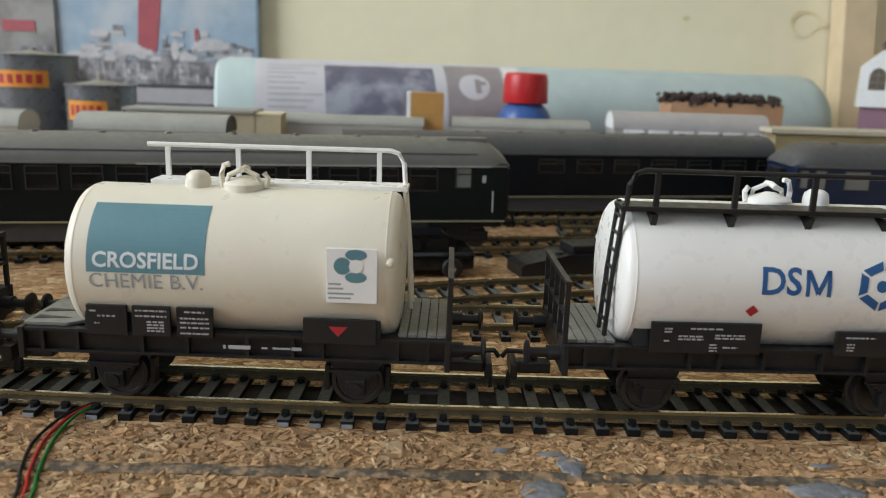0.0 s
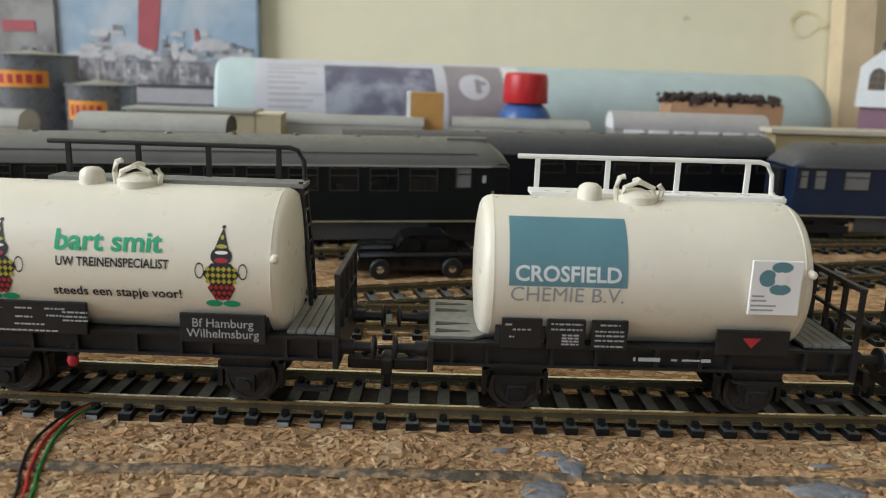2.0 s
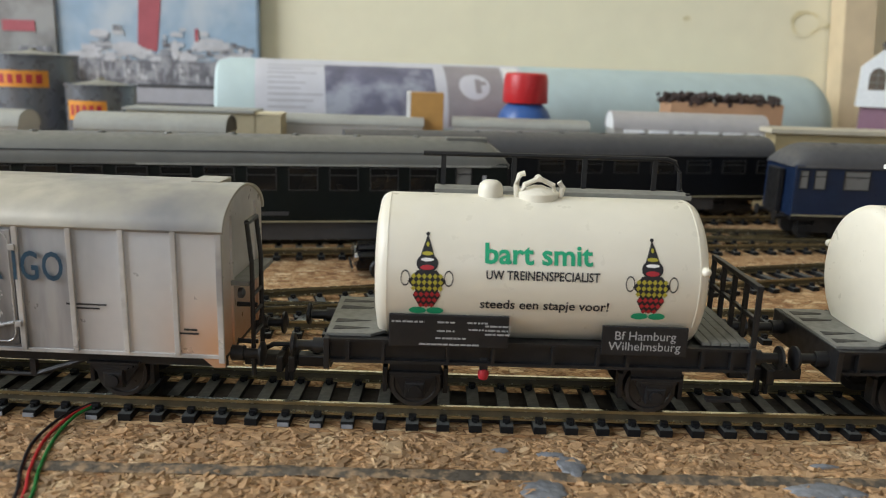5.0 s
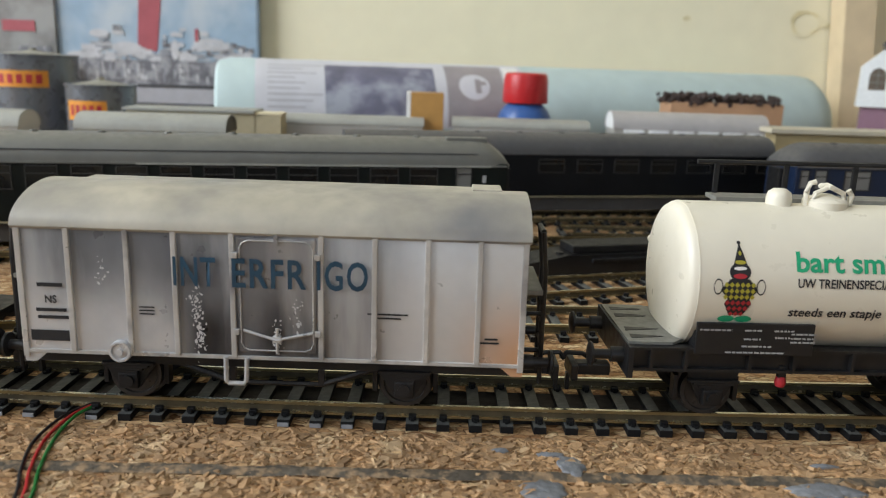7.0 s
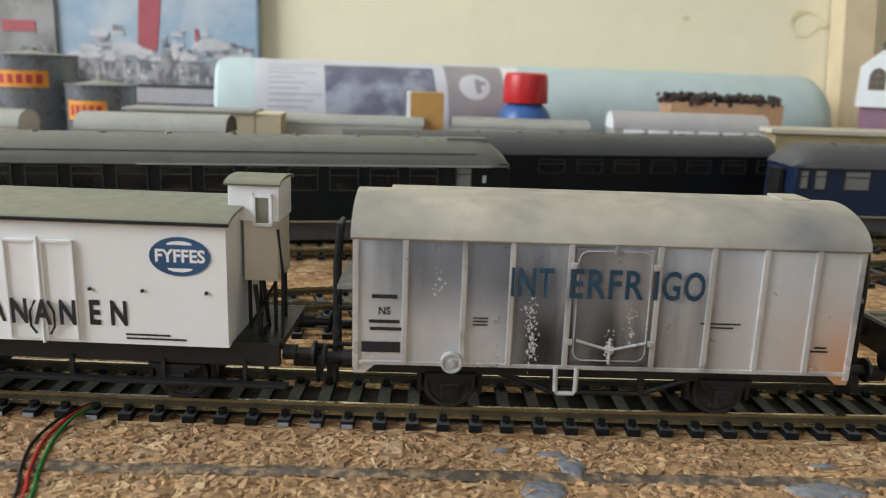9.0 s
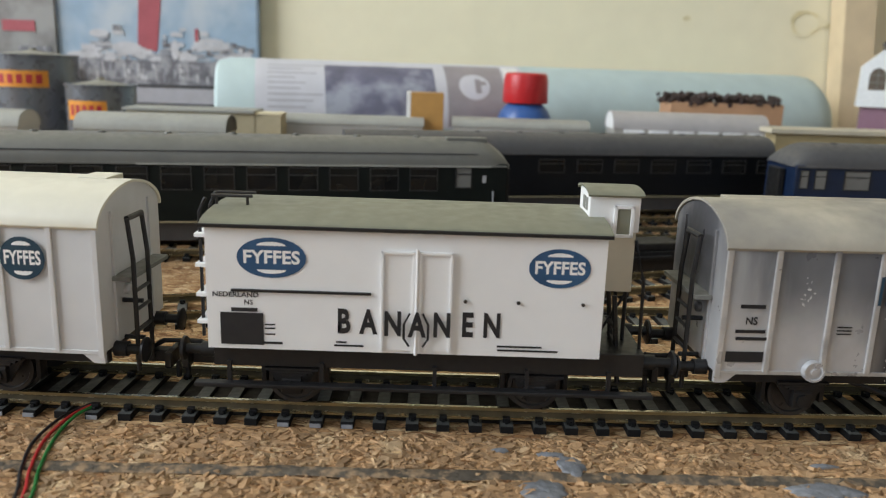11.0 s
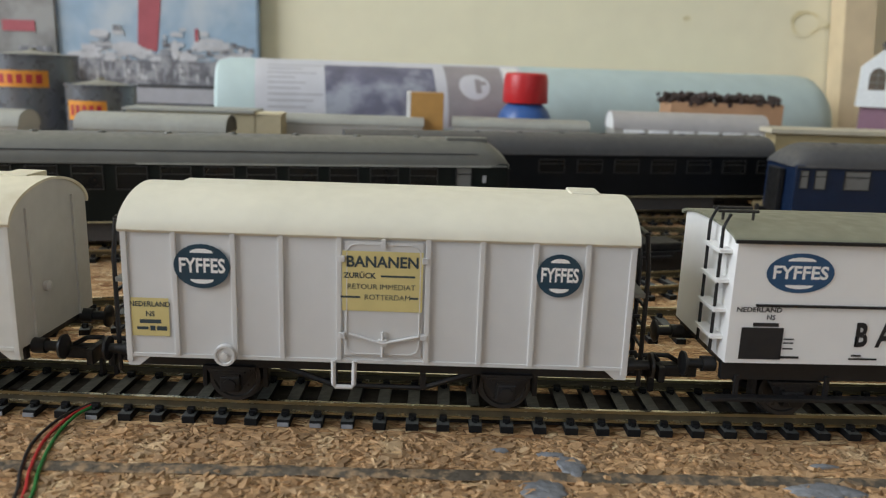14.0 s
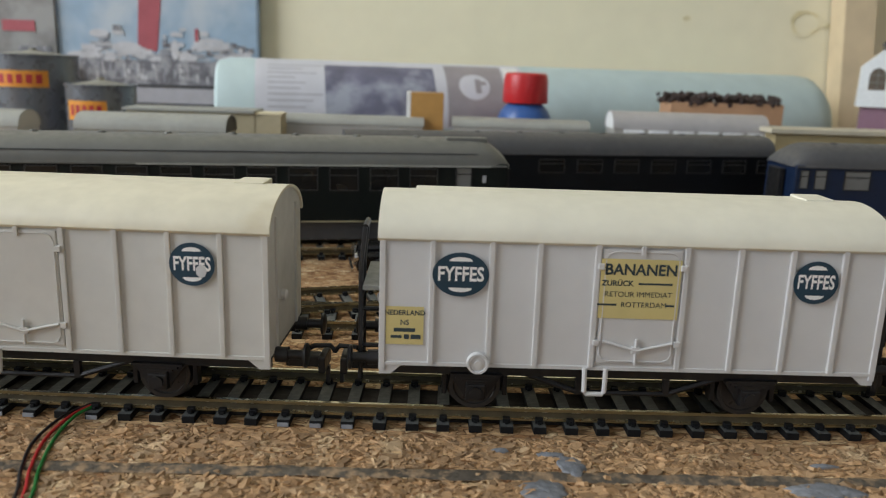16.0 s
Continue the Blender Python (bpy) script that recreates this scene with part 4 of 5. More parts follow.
def banana_wagon():
    w = thing("banana_wagon", "white banana wagon with olive roof and brakeman cabin", "refrigerator wagon", "wagons of the passing train")
    L, H, Z0, Z1, ZR = 37.5, 15.0, 13.8, 38.8, 40.8
    side = [(-H, Z0), (-H, Z1)] + arch(H - 0.05, Z1, ZR - 0.4, 18, 2.0)[1:-1] + [(H, Z1), (H, Z0)]
    part("body", prism(side, -L, L, "X"), BAN_WHITE, w)
    roof = arch(H + 0.9, Z1, ZR, 20, 2.0)
    part("roof", prism(roof + [(y * 0.97, z - 0.5) for y, z in reversed(roof)], -L - 0.8, L + 0.8, "X"), OLIVE, w, smooth=True)
    part("roof_edge", box(-L - 0.8, L + 0.8, -H - 1.1, -H - 0.3, Z1 - 0.5, Z1 + 0.25, 0.1), BLACK, w)
    # sliding doors with frames
    for x0, x1 in ((-4.6, 1.9), (2.5, 8.9)):
        d = part("door", box(x0, x1, -H - 0.35, -H + 0.1, Z0 + 0.6, Z1 - 4.2, 0.15), BAN_WHITE, w)
        bm = bmesh.new()
        for a, b, c, e in ((x0, x0 + 0.55, Z0 + 0.6, Z1 - 4.2), (x1 - 0.55, x1, Z0 + 0.6, Z1 - 4.2), (x0, x1, Z1 - 4.75, Z1 - 4.2)):
            box(a, b, -H - 0.8, -H - 0.3, c, e, 0.1, bm)
        part("door_frame", bm, BAN_WHITE, d)
    part("door_bar", tube([(2.2, -H - 0.8, Z0), (2.2, -H - 0.8, Z1 - 3.6)], 0.32), BAN_WHITE, w)
    bm = bmesh.new()
    for sx in (-1, 1):
        tube([(2.2 + sx * 1.3, -H - 0.8, Z0 + 1.8), (2.2 + sx * 2.3, -H - 1.0, Z0 + 3.4), (2.2 + sx * 2.3, -H - 1.0, Z0 + 6.4), (2.2 + sx * 1.2, -H - 0.9, Z0 + 8.6)], 0.24, 6, bm)
    part("door_lever", bm, BLACK, w)
    fruit_emblem(w, -25.1, 32.5, 13.0, 8.0, ROYAL_PRINT, -H - 0.15)
    fruit_emblem(w, 28.8, 32.1, 11.6, 7.8, ROYAL_PRINT, -H - 0.15)
    for ch, x in zip("BANANEN", (-11.6, -6.9, -2.2, 2.4, 7.1, 11.9, 16.6)):
        part("lettering", onto_side(letters(ch, 4.7, 0.66, 0.24), x, 19.9, -H - (1.2 if x == 2.4 else 0.86 if -4 < x < 10 else 0.15)), BLACK_PRINT, w)
    part("rule_bar", box(-32.8, -6.4, -H - 0.5, -H + 0.1, 25.6, 26.1, 0.1), BLACK, w)
    part("lettering", onto_side(letters("NEDERLAND", 0.95, 1.1, 0.03), -32.0, 24.9, -H - 0.15), BLACK_PRINT, w)
    part("lettering", onto_side(letters("NS", 0.95, 1.0, 0.03), -29.6, 23.4, -H - 0.15), BLACK_PRINT, w)
    part("fine_print", onto_side(bars([(-30.4, 21.9, 5, 0.8), (-25.6, 19.0, 2, 0.3), (-25.6, 18.2, 2, 0.3), (-25.6, 17.0, 2, 0.3), (-25.2, 15.2, 4, 0.5), (-12, 15.8, 2, 0.4), (-10.6, 15.1, 5.6, 0.4), (22.0, 15.9, 8.6, 0.4), (23.6, 15.1, 11.6, 0.4)]), 0, 0, -H - 0.15), BLACK_PRINT, w)
    part("number_panel", onto_side(patch(8.2, 6.6, 1, 1), -30.9, 18.0, -H - 0.15), BLACK_PRINT, w)
    for x in (11.4, 21.4, 33.6):
        part("ring_bolt", lathe([(0.36, 0), (0.36, 0.4), (0, 0.5)], 10, "Y", offset=(x, -H - 0.5, 25.0)), STEEL, w)
    # stepped end
    for z in (18.4, 24.0, 30.0, 36.0):
        part("end_step", box(-L - 2.6, -L, -13, -4, z - 0.4, z + 0.4, 0.15), BAN_WHITE, w)
    bm = bmesh.new()
    for y in (-11.5, -4.5):
        tube([(-L - 1.8, y, 15), (-L - 1.8, y, 40.5), (-L - 0.6, y, 43.2)], 0.35, 6, bm)
    part("end_grab_rail", bm, BLACK, w)
    bm = tube([(-L - 1, -6, 42.8), (-L + 7, -6, 42.8)], 0.35)
    tube([(-L - 1, -3, 43.0), (-L + 7, -3, 43.0)], 0.35, 8, bm)
    for x in (-L, -L + 6):
        tube([(x, -6, 41), (x, -6, 42.8)], 0.3, 6, bm)
    part("roof_rail", bm, STEEL, w)
    # brakeman's cabin
    cab = part("cabin", box(L + 0.6, L + 7.4, -5.0, 6.0, 25.0, 45.0, 0.2), TAN_WOOD, w, "small brakeman cabin")
    part("cabin_upper", box(L - 2.2, L + 7.8, -5.3, 6.2, 37.6, 45.4, 0.2), BAN_WHITE, cab)
    bm = bmesh.new()
    for a, b, c, e in ((L + 2.6, L + 3.3, 36.6, 43.2), (L + 5.9, L + 6.6, 36.6, 43.2), (L + 2.6, L + 6.6, 42.5, 43.2), (L + 2.6, L + 6.6, 36.6, 37.3)):
        box(a, b, -5.9, -5.2, c, e, 0.1, bm)
    part("window_frame", bm, BAN_WHITE, cab)
    part("window_pane", box(L + 3.3, L + 5.9, -5.6, -4.95, 37.3, 42.5), OLIVE, cab)
    for y in (-2.2, 0.8):
        part("window_pane", box(L - 2.35, L - 2.1, y - 1.0, y + 1.0, 41.6, 44.2), GREYPLATE, cab)
    rf = [(y + 0.45, z) for y, z in arch(6.7, 45.3, 46.4, 12, 2.0)]
    part("cabin_roof", prism(rf + [(0.45 + (y - 0.45) * 0.96, z - 0.4) for y, z in reversed(rf)], L - 2.7, L + 8.3, "X"), OLIVE, cab, smooth=True)
    bm = bmesh.new()
    for y in (-8, -2):
        tube([(L + 5.5, y, 6), (L + 3.5, y, 25)], 0.5, 6, bm)
    for z in (8, 11.5, 15, 18.5):
        tube([(L + 5.2 - (z - 8) * 0.14, -8, z), (L + 5.2 - (z - 8) * 0.14, -2, z)], 0.45, 6, bm)
    part("steps", bm, BLACK, w)
    part("platform", box(L, L + 9.4, -12, 12, 13.2, 14.2, 0.15), BLACK, w)
    for x in (L + 1.4, L + 6.6):
        for y in (-4.1, 4.9):
            part("cabin_post", tube([(x, y, 14), (x, y, 25.2)], 0.4, 8), BLACK, w)
    part("cabin_brace", tube([(L + 1.4, -4.1, 15), (L + 6.6, -4.1, 24.5)], 0.3, 6), BLACK, w)
    part("grab_rail", tube([(L + 7.5, -5.2, 36), (L + 9.0, -8.0, 28), (L + 9.0, -9, 14)], 0.35, 8), BLACK, w)
    bm = bmesh.new()
    for y in (-12.2, 12.2):
        box(-L + 0.4, L + 9.2, y - 0.8, y + 0.8, 9.4, 14.2, 0.15, bm)
    box(-L + 0.4, L + 9.2, -12, 12, 12.4, 14.0, 0, bm)
    part("underframe", bm, BLACK, w)
    part("footboard", box(-L - 3.0, L + 11.0, -15.4, -13.2, 5.6, 6.4, 0.15), BLACK, w)
    for x in (-34, -16, 6, 24, 40):
        part("footboard_hanger", box(x - 0.4, x + 0.4, -13.8, -13.0, 6.0, 10.5), BLACK, w)
    running_gear(w, (-22, 26), 10.0)
    buffers_and_hooks(w, -L, L + 9.4, 11.6, 6.6)
    return w


w = banana_wagon()
for ob in w.children_recursive:
    ob.data.transform(Matrix.Diagonal((1.032, 1, 1, 1)))
    ob.matrix_basis.translation.x *= 1.032
CENTRES[w] = -240.9


# 8. standing coaches and things behind
ROOF_GREY = mat("grey_coach_roof", (0.145, 0.145, 0.13), 0.45, 0, 0.08, 300)
ROOF_DARK = mat("dark_coach_roof", (0.075, 0.075, 0.078), 0.5, 0, 0.08, 300)
ROOF_PALE = mat("pale_wagon_roof", (0.33, 0.33, 0.295), 0.6, 0, 0.08, 300)
GREENBLACK = mat("dark_green_coach_paint", (0.006, 0.009, 0.008), 0.4, 0, 0.2, 300, spec=0.22)
BLUEBLACK = mat("dark_blue_coach_paint", (0.005, 0.006, 0.008), 0.4, 0, 0.2, 300, spec=0.22)
BLUE = mat("blue_coach_paint", (0.007, 0.018, 0.05), 0.35, 0, 0.15, 300)
GOLD = mat("pale_gold_line", (0.30, 0.27, 0.17), 0.5)
PANE = mat("dark_coach_glass", (0.012, 0.012, 0.012), 0.1, 0, 0.1, 100, spec=0.4)
# panes that catch light: their brightness is put into a pale colour
LITPANE = mat("pale_coach_blind", (0.19, 0.19, 0.18), 0.3, 0, 0.1, 100)


def coach(label, m, length, body_mat, roof_mat, windows, line=13.0, skirt=True, tapered=True, vents=(), z_gutter=36.5, ridge=47.0):
    """A coach with its near right end at the local origin; it runs towards -x (length < 0) or +x."""
    c = thing("passenger_coach", label, "coach", "standing coaches", m)
    x0, x1 = min(0, length), max(0, length)
    part("body", box(x0 + 0.6, x1 - 0.6, 0, 32, 12.5, z_gutter + 1, 0.5), body_mat, c)
    prof = [(16 + y, z) for y, z in arch(16.6, z_gutter, ridge, 22, 2.5)]
    bm = bmesh.new()
    rings = []
    n = 8
    st = []
    for i in range(n + 1):
        u = i / n
        st.append((x0 - 0.8 + 14 * u, math.sin(u * math.pi / 2) ** 0.6 if tapered else 1.0))
    st += [(x1 + 0.8 - 14 * (1 - i / n), math.sin((1 - i / n) * math.pi / 2) ** 0.6 if tapered else 1.0) for i in range(n + 1)]
    for x, k in st:
        k = max(k, 0.02)
        rings.append([bm.verts.new((x, 16 + (y - 16) * (0.86 + 0.14 * k), z_gutter + (z - z_gutter) * k)) for y, z in prof])
    for a, b in zip(rings, rings[1:]):
        for i in range(len(prof) - 1):
            bm.faces.new((a[i], a[i + 1], b[i + 1], b[i]))
        bm.faces.new((a[-1], a[0], b[0], b[-1]))
    bm.faces.new(rings[0])
    bm.faces.new(rings[-1])
    part("roof", bm, roof_mat, c, smooth=True)
    part("gutter", box(x0 + 1, x1 - 1, -0.8, -0.1, z_gutter - 0.4, z_gutter + 0.4, 0.1), roof_mat, c)
    if line:
        part("lining", box(x0 + 1, x1 - 1, -0.25, -0.02, line - 0.35, line + 0.35), GOLD, c)
    for x, z, wd, ht, kind in windows:
        win = part("window", box(x - wd / 2, x + wd / 2, -0.2, 0.05, z - ht / 2, z + ht / 2), LITPANE if kind else PANE, c)
        bm = bmesh.new()
        for a, b, e, f in ((x - wd / 2 - 0.5, x - wd / 2, z - ht / 2 - 0.5, z + ht / 2 + 0.5), (x + wd / 2, x + wd / 2 + 0.5, z - ht / 2 - 0.5, z + ht / 2 + 0.5), (x - wd / 2, x + wd / 2, z + ht / 2, z + ht / 2 + 0.5), (x - wd / 2, x + wd / 2, z - ht / 2 - 0.5, z - ht / 2), (x - wd / 2, x + wd / 2, z + ht * 0.16, z + ht * 0.16 + 0.5)):
            box(a, b, -0.45, -0.02, e, f, 0, bm)
        part("window_frame", bm, WINFRAME, win)
    for x, y, k in vents:
        part("roof_vent", lathe([(1.7 * k, -1.5), (1.7 * k, 0.8), (1.2 * k, 1.5), (0, 1.6)], 14, offset=(x, 16 + y, ridge - abs(y) * 0.18 - 0.6)), roof_mat, c, smooth=True)
    if skirt:
        part("skirt", box(x0 + 34, x1 - 34, 1.5, 3.0, 5.0, 12.6, 0.2), GREYSKIRT, c)
    bm = box(x0 + 2, x1 - 2, 2.5, 29.5, 10.0, 12.5)
    part("underframe", bm, BLACKDULL, c)
    for bx in (x0 + 20, x1 - 20):
        bg = part("bogie", box(bx - 13, bx + 13, 4.2, 5.6, 3.6, 7.6, 0.4), BLACKDULL, c)
        for ax in (-8, 8):
            for y in (8.0, 24.0):
                part("wheel", lathe([(0, -1), (4.8, -1), (5.2, -0.8), (5.2, 1), (0, 1)], 20, "Y", offset=(bx + ax, y, 5.2)), STEEL, bg)
        part("bogie_beam", box(bx - 5, bx + 5, 4, 28, 4.0, 9.9), BLACKDULL, bg)
    for x, d in ((x0, -1), (x1, 1)):
        for y in (6, 26):
            bm = lathe([(1.6, 0), (1.2, 4), (2.6, 4.2), (2.6, 5)], 14, "X")
            bmesh.ops.transform(bm, matrix=Matrix.Translation((x, y, 11.6)) @ Matrix.Diagonal((d, 1, 1, 1)), verts=bm.verts)
            part("buffer", bm, BLACKDULL, c)
        part("gangway", box(min(x, x + d * 3), max(x, x + d * 3), 9.5, 22.5, 12.5, 34.5, 0.5), BLACKDULL, c)
    return c


WINFRAME = mat("dull_window_frame", (0.038, 0.038, 0.037), 0.4, 0.3)
GREYSKIRT = mat("dark_grey_skirt", (0.05, 0.05, 0.052), 0.5, 0, 0.1, 300)
wins = [(-19.6, 31.6, 6.0, 8.0, 1)] + [(-36.5 - 16.5 * i, 30.6, 11.0, 8.6, 0) for i in range(13)]
lc = coach("dark green coach with grey roof and gold lining", spot(26.1, 137.3, 0, 9.94, 0.904), -262, GREENBLACK, ROOF_GREY, wins, vents=[(-38 - 25.5 * i, -1.5, 1.1) for i in range(8)])
part("roof_seam", box(-248, -14, 0.1, 0.7, 41.2, 41.7), ROOF_DARK, lc)
# pale strip paints the highlight along part of the gutter
part("gutter_line", box(-150, -8, -1.0, -0.7, 36.0, 36.7), ROOF_PALE, lc)
part("lavatory_plate", box(-11.5, -9.9, -0.3, 0, 29.5, 32.5), WHITE_PRINT, lc)
part("door_rail", box(-7.0, -6.5, -0.9, -0.1, 17, 26), WHITE_PRINT, lc)
part("class_plates", box(-106, -92, -0.3, -0.05, 15.6, 17.2), GREYSKIRT, lc)
part("roof_box", box(-26, -8, 8, 13, 45.2, 47.6, 0.6), ROOF_GREY, lc)
wins = [(16.5 + 22.0 * i, 30.0, 14.0, 6.6, 0) for i in range(7)]
coach("dark blue coach with dark grey roof", spot(38.1, 202.1, 0, 11.31, 0.856) @ mm_pose(-95, 0, 0), 246, BLUEBLACK, ROOF_DARK, [(x + 95, z, a, b, k) for x, z, a, b, k in wins] + [(20, 30, 14, 6.6, 0), (45, 30, 14, 6.6, 0), (70, 30, 14, 6.6, 0)], tapered=False, vents=[(72 + 24.5 * i, -2.0, 1.2) for i in range(8)])
coach("blue coach with grey roof beside the dark coach", spot(151.2, 171.9, 0, 1.73, 0.891), 240, BLUE, ROOF_DARK, [(5.0, 30.5, 3.4, 8.0, 1), (13.0, 30.5, 5.0, 8.6, 1), (31, 30.5, 12, 8.6, 1), (54, 30.5, 12, 8.6, 0), (78, 30.5, 12, 8.6, 0)], vents=[(24, -3, 1.3), (62, -3, 1.3)])

for k, (a, s0, s1) in enumerate(((straight(-232.5, 106.6, 216.3, 185.0), 0, 460), (straight(-65.3, 194.0, 256.7, 258.1), 0, 345), (straight(56.0, 182.8, 397.2, 193.4), 0, 342), (straight(-161.0, 31.4, 302.0, 166.9), 0, 478), (straight(-55.0, 51.7, 312.7, 69.7, -0.08), 0, 342))):
    make_track(a[0], s0, s1, "siding track with brass rails on black ties", step=8.2)

# the long paper roll
ROLLTEAL = mat("pale_teal_paper_roll", (0.48, 0.585, 0.58), 0.6, 0, 0.04, 60)
roll = thing("paper_roll", "long pale teal paper roll with a printed grey label", "paper roll", "", spot(-142.2, 340.6, BOARD + 50, 11.25, 0.744))
part("roll", lathe([(0, 12), (30, 12), (38, 3), (44, 0), (47.5, 2.5), (50, 12), (50, 539), (48.5, 551), (42, 560), (30, 564), (0, 564)], 72, "X"), ROLLTEAL, roll, smooth=True)


def wrap_roll(bm, x, up, r=50.25):
    """Wrap a flat print round the roll: x along it, up = degrees above its middle."""
    slices(bm, 3.0)
    for v in bm.verts:
        b = radians(up) + v.co.y / r
        v.co = Vector((x + v.co.x, -r * math.cos(b), r * math.sin(b)))
    return bm


LABEL = mat("grey_printed_label", (0.44, 0.43, 0.46), 0.55, 0, 0.05, 50)
LABEL_DARK = mat("slate_label_print", (0.17, 0.17, 0.24), 0.5, 0, 0.25, 50, 0, (0.36, 0.38, 0.44), 28.0, (0.48, 0.62))
LABEL_WARM = mat("taupe_label_print", (0.33, 0.30, 0.31), 0.5, 0, 0.1, 50)
LABEL_PALE = mat("pale_label_print", (0.60, 0.60, 0.64), 0.5, 0, 0.05, 50)
lab = part("label", wrap_roll(patch(228, 76, 2, 26), 146, 40), LABEL_PALE, roll, "printed paper label with grey pictures")
part("picture_panel", wrap_roll(patch(92, 52, 2, 20), 134, 36, 50.45), LABEL_DARK, lab)
part("picture_panel", wrap_roll(patch(50, 66, 2, 20), 215, 36, 50.45), LABEL_WARM, lab)
part("round_mark", wrap_roll(oval(27, 27, 28), 214, 40, 50.65), LABEL_PALE, lab)
part("round_mark_core", wrap_roll(bars([(3, 0, 5, 15), (7, 3, 6, 4)]), 214, 40, 50.85), LABEL_WARM, lab)
part("end_strip", wrap_roll(patch(14, 66, 1, 20), 249, 36, 50.45), PAPER, lab)
part("strip_print", wrap_roll(bars([(0, 14, 6, 8), (0, 2, 6, 6), (-2, -12, 1.5, 16), (1, -19, 7, 1.5)]), 249, 36, 50.65), GREY_PRINT, lab)
for k in range(9):
    part("print_line", wrap_roll(patch((48, 28, 40, 22, 30, 26, 44, 36, 30)[k], 1.5, 1, 1, None, -50 + (48, 28, 40, 22, 30, 26, 44, 36, 30)[k] / 2, 24 - 5.4 * k), 92, 36, 50.45), LABEL, lab)
for k in range(5):
    part("print_block", wrap_roll(patch(7, 6, 1, 1, None, -38 + 12 * k, 0), 134, 62, 50.6), LABEL_DARK, lab)


# things standing behind the coaches
def rounded_wagon(label, x0, x1, y, size, z_eave, z_top, roof_mat, body_mat, half=15.0, end_mat=None, turn=0.0, name="goods_wagon"):
    w = thing(name, label, "wagon", "standing goods wagons", spot((x0 + x1) / 2, y, 0, turn, size))
    l = (x1 - x0) / 2 / size
    part("body", box(-l + 1, l - 1, -half + 0.6, half - 0.6, 10, z_eave + 0.2, 0.3), body_mat, w)
    rf = arch(half, z_eave, z_top, 16, 2.3)
    part("roof", prism(rf + [(yy * 0.96, z - 0.7) for yy, z in reversed(rf)], -l, l, "X"), roof_mat, w, smooth=True)
    for x in (-l + 0.7, l - 0.7):
        part("end_wall", prism([(yy * 0.95, z - 0.4) for yy, z in rf], x - 0.4, x + 0.4, "X"), end_mat or body_mat, w)
    part("underframe", box(-l + 3, l - 3, -10, 10, 6, 10), BLACKDULL, w)
    for x in (-l + 14, l - 14):
        for yy in (-8, 8):
            part("wheel", lathe([(0, -1), (5, -1), (5, 1), (0, 1)], 18, "Y", offset=(x, yy, 5 + BOARD + 4.1)), STEEL, w)
    return w


PALEBODY = mat("pale_grey_wagon_body", (0.41, 0.40, 0.37), 0.5, 0, 0.05, 200)
BEIGE = mat("beige_card", (0.46, 0.40, 0.26), 0.7, 0, 0.06, 200)
WHITEBODY = mat("bright_white_wagon_end", (0.85, 0.86, 0.86), 0.35)
YELLOWCARD = mat("ochre_card", (0.34, 0.27, 0.14), 0.7, 0, 0.1, 150)
rounded_wagon("goods wagon with pale grey rounded roof and dark end", -178.8, -105.8, 233.0, 0.829, 42.0, 51.5, ROOF_PALE, PALEBODY, 15, BLACKDULL, 2.0)
rounded_wagon("goods wagon with light grey roof", -91.6, -10.7, 292.6, 0.796, 45.5, 51.6, ROOF_PALE, PALEBODY, 15, None, 1.5)
rounded_wagon("goods wagon with light grey roof", 5.3, 83.3, 294.8, 0.802, 46.2, 52.2, ROOF_PALE, PALEBODY, 15)
sw = rounded_wagon("white-ended wagon with silver grey roof", 95.1, 182.1, 289.8, 0.812, 48.0, 59.5, mat("silver_grey_roof", (0.42, 0.40, 0.39), 0.5, 0.1, 0.06, 200), PALEBODY, 15, WHITEBODY)
for k in range(6):
    part("side_slat", box(-46 + 17 * k, -32 + 17 * k, -15.2, -14.3, 43.5, 47.6, 0.2), WHITEBODY, sw)
lw = rounded_wagon("pale tank wagon with a small oval badge", -263.9, -212.8, 245.5, 0.814, 41.0, 51.0, ROOF_PALE, PALEBODY, 14)
part("badge", onto_side(oval(10, 8, 20), 12, 44.4, -14.6), mat("cream_badge", (0.75, 0.68, 0.42), 0.5), lw)
part("badge_print", onto_side(bars([(0, 0, 5, 2.6)]), 12, 44.4, -14.7), RED_PRINT, lw)
yw = thing("flat_roof_shed", "low shed with cream flat roof and ochre walls", "shed", "", spot(228.1, 274.9, 0, 1.19, 0.829))
part("roof", box(-62, 90, -14, 14, 48.5, 51.5, 0.3), mat("cream_flat_roof", (0.55, 0.50, 0.38), 0.6, 0, 0.06, 150), yw)
part("wall", box(-58, 86, -12, 12, BOARD, 48.5), YELLOWCARD, yw)
bx = thing("card_box", "cream card box with a pale lid", "box", "", spot(-134.2, 270.2, 0, 1.21, 0.805))
part("box_body", box(-42, 42, -14, 14, BOARD, 52.2, 0.3), BEIGE, bx)
part("lid", box(-44.5, 42, -16, 16, 52.2, 54.2, 0.3), ROOF_PALE, bx)
sb = thing("card_box", "small beige card box", "box", "", spot(-92.9, 268.2, 0, 1.19, 0.809))
part("box_body", box(-9, 8, -10, 10, BOARD, 51.0, 0.3), BEIGE, sb)
part("lid", box(-9.3, 8.3, -10.3, 10.3, 51.0, 52.6, 0.3), mat("pale_yellow_card", (0.68, 0.60, 0.40), 0.7), sb)

